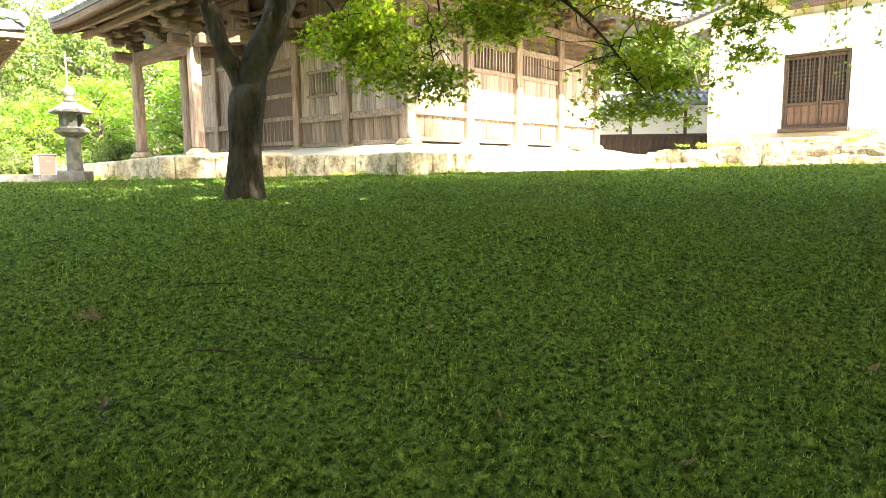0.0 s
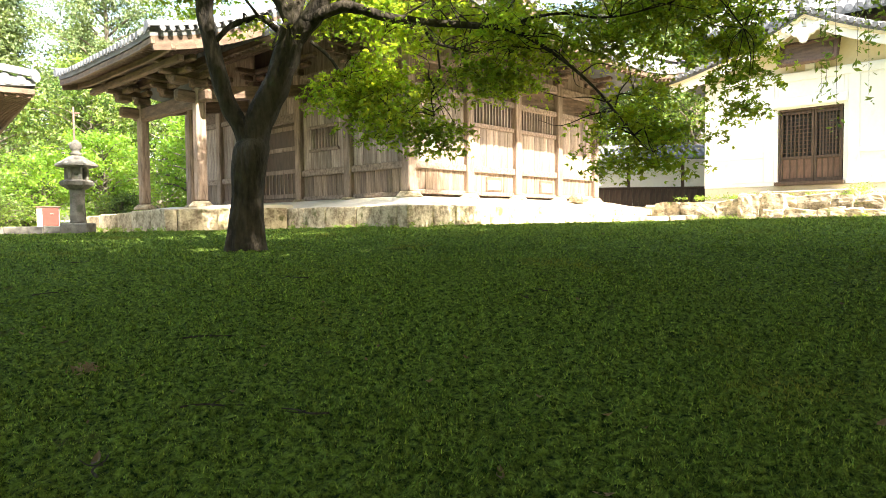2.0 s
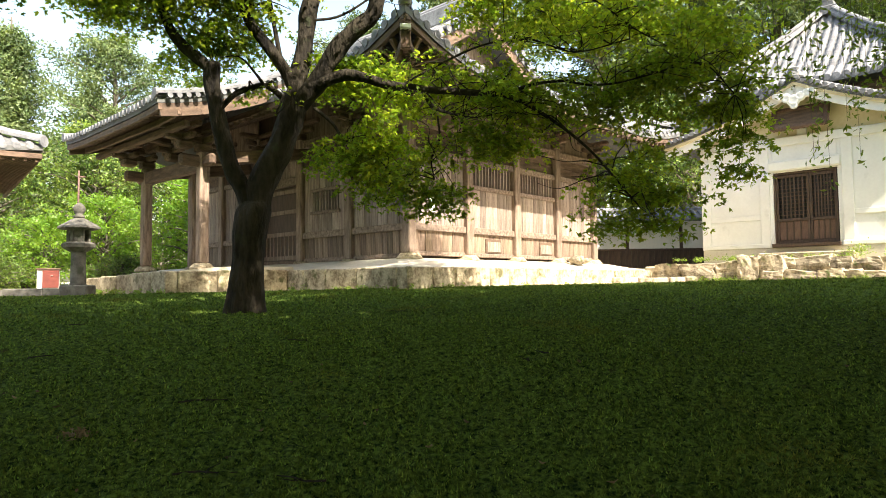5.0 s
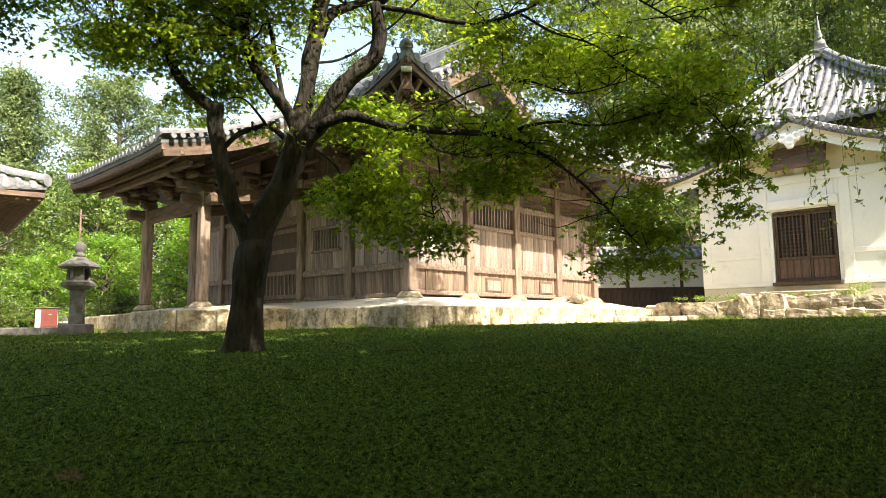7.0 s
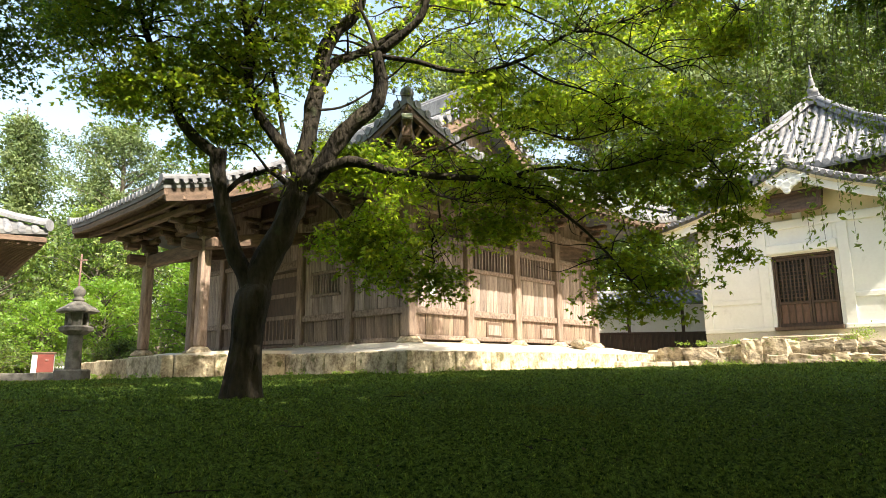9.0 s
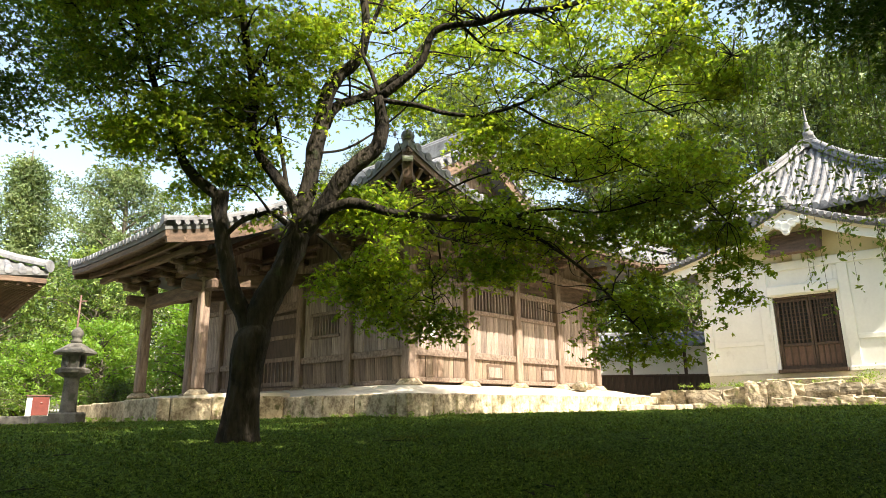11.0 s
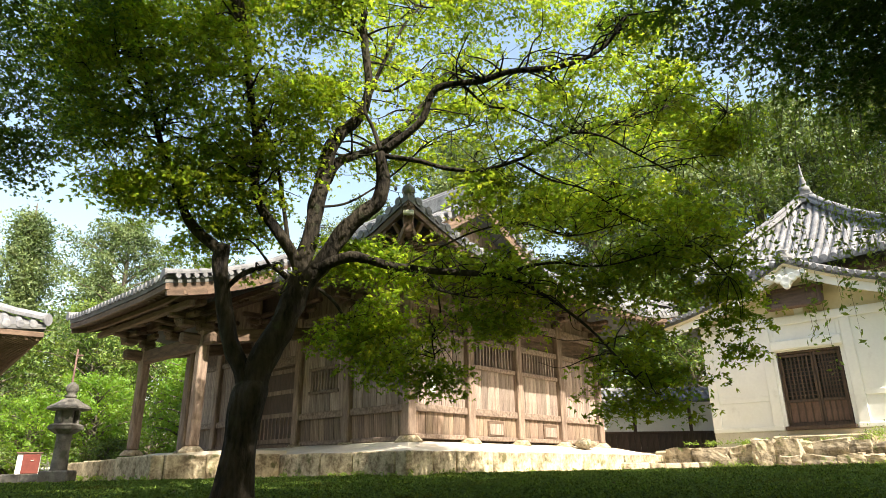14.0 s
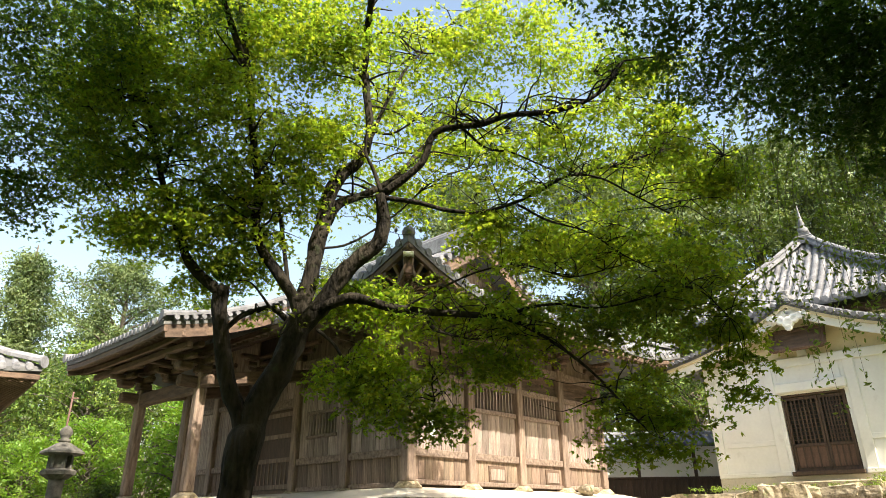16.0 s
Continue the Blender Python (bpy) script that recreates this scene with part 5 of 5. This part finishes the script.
def plain_tree(name, seed, height, radius, leaves, size, mat, label, shape="round", bare=0.3, lobes=0, bark=BARK2):
    """A tree from trunk, limbs and a crown of leaf clumps with gaps."""
    t = thing(name, Matrix(), label, "tree")
    r, rng = random.Random(seed), np.random.default_rng(seed)
    bm = bmesh.new()
    lean = Vector((r.uniform(-0.06, 0.06), r.uniform(-0.06, 0.06), 0))
    top = Vector((0, 0, height * 0.92)) + lean * height
    tube(bm, spline([Vector((0, 0, -0.4)), top * 0.33 + Vector((r.uniform(-.2, .2), 0, 0)), top * 0.66, top], 6), height * 0.022 + 0.05, 0.03, 10, 0.25)
    part("trunk", bm, bark, t, smooth=True)
    clumps = []
    bm = bmesh.new()
    n = 46 if shape == "round" else 70
    for k in range(n):
        f = bare + (1 - bare) * (k + r.random()) / n
        a = k * 2.4 + r.uniform(-0.4, 0.4)
        prof = math.sin(math.pi * min(1, ((f - bare) / (1 - bare)) * 0.86 + 0.12)) ** 0.7 if shape == "round" else (1.08 - (f - bare) / (1 - bare)) * (0.55 + 0.45 * math.sin(f * 23 + seed))
        ln = radius * max(0.12, prof) * r.uniform(0.65, 1.1)
        p0 = top * (f * 0.95)
        up = 0.35 if shape == "round" else -0.05
        p2 = p0 + Vector((math.cos(a) * ln, math.sin(a) * ln, up * ln + r.uniform(-.2, .2)))
        mid = (p0 + p2) / 2 + Vector((0, 0, 0.12 * ln))
        tube(bm, spline([p0, mid, p2], 3), 0.012 * height * (1 - f) + 0.02, 0.01, 5)
        for along in (0.4, 0.6, 0.75, 0.88, 1.0):
            q = p0 + (p2 - p0) * along + Vector((0, 0, 0.1 * ln))
            for _ in range(3):
                clumps.append(tuple(q + Vector((r.gauss(0, .15), r.gauss(0, .15), r.gauss(0, .10))) * (0.5 * ln + 0.4 * radius * along)))
    part("branching", bm, bark, t, smooth=True)
    c = np.array(clumps)
    per = max(1, leaves // len(c))
    rad = radius * 0.075
    hang("crown", leaf_mesh("crown", sprays(rng, c, per, rad, rad * 0.5), size, mat, rng, 0.35, lobes), t)
    return t


def stand(kind, places, group):
    """Copies of one tree at (x, y, turn, scale) places."""
    for x, y, a, s in places:
        m = Matrix.Translation((x, y, float(ground_z(x, y)) - 0.05)) @ Matrix.Rotation(radians(a), 4, "Z")
        c = copy_thing(kind, m)
        c.scale = (s, s, s)
        tagged(c, group=group)
    for o in (*kind.children_recursive, kind):
        bpy.data.objects.remove(o)


# the wood behind
stand(plain_tree("cedar_tree", 21, 15.0, 5.0, 30000, 0.20, CEDAR, "tall cedar with layered grey-green sprays", "cone", 0.12),
      ((-25.2, 38, 20, 1.2), (-16.5, 43, 150, 1.05), (-33, 42, 250, 1.1), (-13.0, 44, 200, 0.95), (-24, 43, 310, 1.0), (19, 42, 40, 1.55), (24, 40, 100, 1.6), (14, 44, 190, 1.5), (30, 42, 10, 1.6)), "cedars of the wood")
stand(plain_tree("broadleaf_tree", 22, 9.0, 3.6, 15000, 0.19, FARLEAF, "broadleaf woodland tree with sunlit green crown", "round", 0.12),
      ((-20.5, 29, 0, 0.9), (-16.5, 30, 120, 0.85), (-24.5, 28, 200, 0.85), (-13.6, 31, 60, 0.8), (-28, 31, 300, 1.0), (-10.0, 33, 30, 0.9), (-18.5, 34, 340, 1.05), (12.5, 32, 90, 1.0), (18, 33, 220, 1.15), (24, 32, 160, 1.2), (8.5, 34, 45, 0.9), (29, 33, 5, 1.2), (3, 40, 70, 1.1), (-5, 42, 130, 1.1)), "broadleaf trees of the wood")
stand(plain_tree("young_tree", 23, 5.2, 2.5, 9000, 0.17, BRIGHTLEAF, "small bright yellow-green tree behind the porch", "round", 0.08),
      ((-9.4, 25, 0, 1.0), (-12.8, 24.5, 100, 0.8), (-7.0, 27, 210, 0.9), (-14.6, 23.4, 60, 0.62)), "young trees beside the hall")

stand(plain_tree("tall_broadleaf_tree", 25, 16.0, 4.0, 36000, 0.18, CEDAR, "tall open-crowned grey-green woodland tree", "round", 0.2),
      ((2.0, 35, 75, 1.25), (8.5, 36, 280, 1.35), (-4.5, 37, 160, 1.05), (-18.8, 37, 30, 1.05), (-33, 36, 130, 1.0), (-14.5, 41, 240, 0.9), (21, 38, 10, 1.45), (15, 39, 90, 1.4), (27, 36, 200, 1.45)), "tall trees of the wood")

stand(plain_tree("shrub", 27, 1.7, 1.3, 6500, 0.11, FARLEAF, "low leafy shrub at the edge of the wood", "round", 0.02),
      ((-15.0, 21.5, 0, 0.8), (-17.2, 22.3, 80, 1.1), (-19.5, 22.0, 220, 1.0), (-21.5, 23.5, 300, 1.3), (-11.6, 23.2, 40, 0.8), (-15.8, 24.2, 110, 1.2), (-23.5, 25.5, 10, 1.5), (-13.0, 26.0, 330, 1.1), (8.6, 26.5, 60, 1.1), (7.2, 27.0, 90, 1.3)), "shrubs at the edge of the wood")

# trees mostly out of view that overhang the lawn, placed to shade it
stand(plain_tree("shade_tree", 31, 9.6, 5.0, 13000, 0.62, SHADELEAF, "large tree with shade-toned leaves, mostly out of view, shading the lawn", "round", 0.55),
      ((4.3, -1.3, 0, 1.0), (7.0, 0.9, 330, 0.92), (9.3, 4.3, 70, 0.95), (13.0, 3.4, 260, 0.85), (6.0, -8.0, 140, 1.05), (13.0, -5.5, 220, 1.0), (0.3, -2.2, 300, 1.0), (15.5, 1.5, 30, 0.95), (-7.5, -2.5, 110, 1.0), (-3.2, -1.8, 200, 1.0), (-6.8, -0.4, 15, 0.9), (-1.0, -11.0, 20, 1.0)), "trees shading the lawn")

def overhanging_tree(label, foot, limbs, layers, seed):
    """A tree beside the lawn whose long low limbs reach over it."""
    t = thing("overhanging_tree", Matrix.Translation(foot), label, "tree")
    rng = np.random.default_rng(seed)
    base = Vector(foot)
    for pts, r0, r1 in limbs:
        bm = bmesh.new()
        tube(bm, [p - base for p in spline(pts)], r0, r1, 8, 0.25)
        part("limb", bm, BARK, t, smooth=True)
    cloud = []
    for x, y, z, w, h, n in layers:
        q = rng.normal(size=(n, 3))
        q *= (rng.random(n) ** 0.36 / np.linalg.norm(q, axis=1))[:, None]
        cloud.append(sprays(rng, q * np.array([w, min(w, 0.9), h]) + np.array([x, y, z]), 34, 0.13, 0.03))
    cloud = np.concatenate(cloud) - np.array(base)
    hang("crown", leaf_mesh("crown", cloud, 0.058, SHADELEAF, rng, 0.65, 3), t)


overhanging_tree("leafy tree reaching over the lawn, leaf colour darkened for shade", (6.4, 2.6, -1.0),
                 (([(6.4, 2.6, -1.4), (6.5, 2.6, 1.0), (6.2, 2.8, 3.2), (6.0, 2.9, 5.0)], 0.26, 0.16),
                  ([(6.1, 2.8, 4.2), (5.2, 3.8, 5.0), (4.4, 4.8, 4.9), (3.6, 5.4, 4.7), (2.9, 5.7, 4.6)], 0.09, 0.01),
                  ([(6.0, 2.9, 4.6), (5.4, 4.2, 4.7), (4.9, 5.4, 4.3), (4.6, 6.0, 3.9)], 0.07, 0.01),
                  ([(5.9, 2.9, 4.9), (4.6, 3.4, 5.8), (3.4, 3.8, 6.1), (2.4, 4.2, 6.2)], 0.05, 0.012),
                  ([(6.0, 2.9, 4.9), (6.2, 3.8, 6.4), (6.5, 4.8, 7.3), (7.0, 5.4, 7.6)], 0.09, 0.015)),
                 ((3.1, 5.1, 4.3, 1.2, 0.5, 170), (4.4, 5.4, 4.2, 1.1, 0.85, 300), (2.0, 4.9, 5.0, 0.9, 0.25, 60), (5.2, 5.6, 3.7, 0.8, 0.8, 150),
                  # these two layers and the last two limbs are unseen, added for shade
                  (3.6, 3.6, 6.1, 0.6, 0.3, 40), (7.2, 5.2, 7.6, 1.5, 0.5, 240)), 17)
overhanging_tree("green maple with drooping leafy sprays beside the lawn, leaf colour darkened for shade", (-7.6, 5.2, -0.9),
                 (([(-7.6, 5.2, -1.3), (-7.5, 5.2, 1.2), (-7.3, 5.3, 3.4), (-7.0, 5.3, 6.0)], 0.24, 0.12),
                  ([(-7.3, 5.3, 4.0), (-6.6, 5.7, 4.9), (-5.8, 6.0, 5.3), (-5.0, 6.2, 5.5)], 0.08, 0.01),
                  ([(-7.2, 5.3, 4.8), (-6.2, 5.6, 6.0), (-5.0, 5.9, 6.5), (-3.8, 6.0, 6.6)], 0.08, 0.01)),
                 ((-5.3, 6.0, 4.7, 0.85, 1.1, 150), (-4.8, 6.1, 5.9, 1.1, 0.6, 120), (-3.5, 6.2, 6.2, 1.1, 0.3, 60), (-5.9, 5.7, 3.7, 0.7, 0.6, 110), (-6.6, 5.5, 6.2, 1.2, 1.0, 140), (-4.58, 6.20, 3.94, 0.7, 0.5, 45), (-4.61, 6.20, 3.30, 0.4, 0.35, 40)), 33)


def weeping_tree():
    """Long hanging strands with pointed leaves."""
    t = thing("weeping_cherry", Matrix.Translation((7.4, 7.2, -0.6)), "weeping cherry with long hanging leafy strands", "tree")
    rng = np.random.default_rng(9)
    bm = bmesh.new()
    tube(bm, spline([(0, 0, -0.4), (-0.1, 0, 2.5), (-0.3, -0.1, 5.0), (-0.8, -0.2, 7.2)], 6), 0.22, 0.09, 10, 0.3)
    part("trunk", bm, BARK2, t, smooth=True)
    leaves = []
    for k in range(130):
        bm = bmesh.new()
        x, y = -3.8 + 3.0 * rng.random() ** 0.5, rng.uniform(-1.3, 0.8)
        ztop = rng.uniform(5.6, 7.6) - 0.12 * abs(x + 1)
        zlow = 1.7 + rng.random() ** 1.3 * 3.0 + max(0, -x - 2.8) * 0.8
        a, b, c = Vector((-0.5 + x * 0.3, y * 0.4, ztop - 0.3)), Vector((x * 0.8, y * 0.8, ztop)), Vector((x, y, zlow))
        line = spline([a, b, (b + c) / 2 + Vector((x * 0.1, y * 0.1, 0.3)), c], 7)
        tube(bm, line, 0.007, 0.002, 4)
        part("hanging_twig", bm, BARK2, t)
        for q in line[7:]:
            for _ in range(int(rng.integers(5, 13))):
                leaves.append(tuple(q + Vector(rng.normal(size=3) * np.array([0.03, 0.03, 0.08]))))
        for f in rng.random(10):
            i = int(7 + f * (len(line) - 8))
            leaves.append(tuple(line[i] + Vector(rng.normal(size=3) * 0.1)))
    hang("crown", leaf_mesh("crown", np.array(leaves), 0.082, WILLOWLEAF, rng, 0.05, 1), t)


weeping_tree()


# ---- lawn ----
def lattice_noise(x, y, size, seed):
    """Smooth value noise over the plane, from 0 to 1, with cells of the given size."""
    table = np.random.default_rng(seed).random((256, 256))
    u, v = x / size + 1000.0, y / size + 1000.0
    i, j = np.floor(u).astype(int), np.floor(v).astype(int)
    a, b = u - i, v - j
    a, b = a * a * (3 - 2 * a), b * b * (3 - 2 * b)
    i0, i1, j0, j1 = i % 256, (i + 1) % 256, j % 256, (j + 1) % 256
    return (table[i0, j0] * (1 - a) + table[i1, j0] * a) * (1 - b) + (table[i0, j1] * (1 - a) + table[i1, j1] * a) * b


def moss_height(x, y):
    """Cushions of moss a hand's width across, with hollows between them."""
    big = lattice_noise(x + 0.3 * y, y, 0.22, 1)
    mid = lattice_noise(x - 0.4 * y, y + 0.3 * x, 0.060, 2)
    small = lattice_noise(x + 0.2 * y, y - 0.2 * x, 0.026, 3)
    return 0.006 + 0.010 * big * big + 0.026 * mid * mid + 0.024 * small


def lawn():
    """Uneven cushions of moss, and short blades that stand in small tufts on them."""
    rng = np.random.default_rng(2)
    rows, cols = 1.8 * 1.0042 ** np.arange(468), np.linspace(-0.82, 0.82, 400)
    Y, U = np.meshgrid(rows, cols, indexing="ij")
    Y = Y + rng.uniform(-0.0016, 0.0016, Y.shape) * Y
    X = Y * (U + rng.uniform(-0.0016, 0.0016, U.shape))
    Z = ground_z(X, Y) + moss_height(X, Y) - 0.004
    nr, nc = Y.shape
    k = (np.arange(nr - 1)[:, None] * nc + np.arange(nc - 1)[None, :]).ravel()
    moss = mesh_of("moss", np.stack([X.ravel(), Y.ravel(), Z.ravel()], 1), np.stack([k, k + 1, k + nc + 1, k + nc], 1), MOSS, True)
    tagged(new("moss", moss), "uneven cushions of deep green moss covering the lawn", "moss", kind="stuff")
    n, per = 105000, 4
    y = 1.8 + 11.2 * rng.random(n) ** 1.45
    x = (rng.random(n) * 2 - 1) * (0.78 * y + 0.4)
    keep = (y < 12.6) & (moss_height(x, y) + 0.012 * rng.random(n) > 0.026)
    x, y = x[keep], y[keep]
    n = len(x)
    tall = rng.random(n) ** 1.8 * (0.5 + lattice_noise(x, y, 0.5, 7))
    x, y, tall = np.repeat(x, per), np.repeat(y, per), np.repeat(tall, per)
    n = len(x)
    ang = rng.random(n) * 2 * math.pi
    spread = (0.012 + 0.0024 * y) * np.sqrt(rng.random(n))
    ox, oy = np.cos(ang), np.sin(ang)
    x, y = x + ox * spread, y + oy * spread
    z = ground_z(x, y) + moss_height(x, y)
    h = (0.008 + 0.022 * tall) * (0.75 + 0.06 * y) * rng.uniform(0.6, 1.2, n)
    w = 0.0024 + 0.0008 * y
    base = np.stack([x, y, z - 0.008], 1)
    side = np.stack([-oy * w, ox * w, np.zeros(n)], 1)
    lean = rng.uniform(0.2, 1.3, n)
    tip = base + np.stack([ox * lean * h, oy * lean * h, h], 1)
    v = np.stack([base - side, base + side, tip], 1).reshape(-1, 3)
    tagged(new("lawn_grass", mesh_of("lawn_grass", v, np.arange(3 * n).reshape(-1, 3), GRASS)), "short fine green grass blades in the moss", "grass", kind="stuff")


lawn()


def weeds():
    """Tufts of grass and weeds along the foot of the podium and on the boulder wall."""
    rng = np.random.default_rng(6)
    hall, white = HALL_AT, WHITE_AT
    spots = []
    for k in range(20):
        spots.append((hall @ Vector((rng.uniform(-1.6, 8.5), -1.56, 0)), 0.02, 0.05))
        spots.append((hall @ Vector((-1.56, rng.uniform(-1.4, 2.2), 0)), 0.0, 0.045))
        spots.append((hall @ Vector((-4.36, rng.uniform(2.4, 7.6), -0.02)), 0.0, 0.045))
    for k in range(70):
        spots.append((white @ Vector((rng.uniform(-2.6, 6.0), rng.uniform(-1.1, -0.5), -0.02)), 0.0, 0.06))
        spots.append((white @ Vector((rng.uniform(-2.9, 6.0), -1.62, -0.62)), 0.0, 0.07))
    for k in range(26):
        spots.append((white @ Vector((rng.uniform(1.9, 5.0), rng.uniform(-0.9, -0.15), 0.12)), 0.0, 0.10))
    cloud = []
    for p, lift_up, rad in spots:
        n = int(rng.integers(14, 40))
        q = np.array(p) + rng.normal(size=(n, 3)) * np.array([rad, rad, rad * 0.7])
        q[:, 2] += lift_up + rad * 0.5
        cloud.append(q)
    tagged(new("weeds", leaf_mesh("weeds", np.concatenate(cloud), 0.07, WILLOWLEAF, rng, 0.1, 1)), "small green weeds growing at the stone edges", "weeds", kind="stuff")
    # rock lumps stand in for an unidentified object lying on the floor
    for k, (u, v, w) in enumerate(((6.0, -0.55, 0.2), (6.3, -0.62, 0.14))):
        bm = bmesh.new()
        bmesh.ops.create_icosphere(bm, subdivisions=2, radius=w)
        for q in bm.verts:
            q.co = Vector((q.co.x * 1.4, q.co.y, q.co.z * 0.7)) + noise.noise_vector(q.co * 5) * 0.05
        tagged(part("loose_stone", bm, ROCK, at=HALL_AT @ pose(u, v, FLOOR - 0.02 + w * 0.3, 0, 0, 40 * k)), "brown lump standing in for unidentified debris on the pale floor", "stone", "loose stones by the hall")


weeds()


def litter():
    """Fallen leaves, twigs, a cone cluster and pebbles on the lawn."""
    r = random.Random(8)
    seen = ((0.21, 2.40), (0.57, 2.26), (-1.43, 2.59), (0.83, 2.10), (-0.08, 3.38), (2.0, 2.89), (-2.44, 4.1))
    for k in range(46):
        y = 2.6 + 9 * r.random() ** 1.4
        x = r.uniform(-0.68, 0.68) * y
        s = r.uniform(0.016, 0.034)
        if k < len(seen):
            (x, y), s = seen[k], 0.042
        bm = bmesh.new()
        vs = [bm.verts.new(p) for p in ((-s, 0, 0.01), (-0.3 * s, -0.42 * s, 0.0), (s * 0.5, -0.3 * s, 0.004), (s * 1.1, 0, 0.012), (s * 0.5, 0.32 * s, 0.008), (-0.3 * s, 0.42 * s, 0.004), (0, 0, -0.008))]
        for i in range(6):
            bm.faces.new((vs[i], vs[(i + 1) % 6], vs[6]))
        ob = part("fallen_leaf", bm, DEADLEAF, at=pose(x, y, float(ground_z(x, y)) + 0.03, r.uniform(-20, 20), r.uniform(-20, 20), r.uniform(0, 360)))
        tagged(ob, "dry brown fallen leaf lying on the lawn", "leaf", "fallen leaves on the lawn")
    laid = ((-1.56, 4.26, 0.35), (-0.66, 3.0, 0.26), (-1.13, 3.08, 0.3), (-1.37, 2.53, 0.26))
    for k in range(12):
        y = 3.2 + 6 * r.random()
        x = r.uniform(-0.65, 0.5) * y
        a, ln = r.uniform(0, math.pi), r.uniform(0.15, 0.4)
        if k < len(laid):
            x, y, ln = laid[k]
            a = (0.3, 2.8, 0.1, 1.9)[k]
        d = Vector((math.cos(a) * ln, math.sin(a) * ln, 0))
        p = Vector((0, 0, 0.02))
        bm = bmesh.new()
        tube(bm, spline([p - d / 2, p - d / 6 + Vector((-d.y, d.x, 0)) * 0.12, p + d / 5, p + d / 2], 4), 0.006, 0.003, 5)
        tube(bm, spline([p, p + Vector((-d.y, d.x, 0.02)) * 0.2, p + Vector((-d.y, d.x, 0.05)) * 0.35 + d * 0.15], 3), 0.004, 0.002, 4)
        tagged(part("fallen_twig", bm, BARK, at=pose(x, y, float(ground_z(x, y)) + 0.02)), "thin dry twig lying on the lawn", "twig", "fallen twigs on the lawn")
    rng = np.random.default_rng(4)
    q = rng.normal(size=(160, 3)) * np.array([0.035, 0.03, 0.014]) + np.array([-2.04, 3.61, float(ground_z(-2.04, 3.61)) + 0.03])
    tagged(new("withered_sprig", leaf_mesh("withered_sprig", q, 0.035, DEADLEAF, rng, 0.2, 1)), "withered brown sprig lying on the lawn", "sprig", kind="stuff")
    n = 150
    y = rng.uniform(5.2, 8.6, n)
    x = y * rng.uniform(0.36, 0.69, n)
    bm = bmesh.new()
    for px, py in zip(x, y):
        rad = rng.uniform(0.004, 0.010)
        bmesh.ops.create_icosphere(bm, subdivisions=1, radius=rad, matrix=Matrix.Translation((px, py, float(ground_z(px, py)) + 0.022)))
    tagged(part("pebbles", bm, GRANITE), "small pale pebbles scattered in thin grass", "pebbles", kind="stuff")


litter()
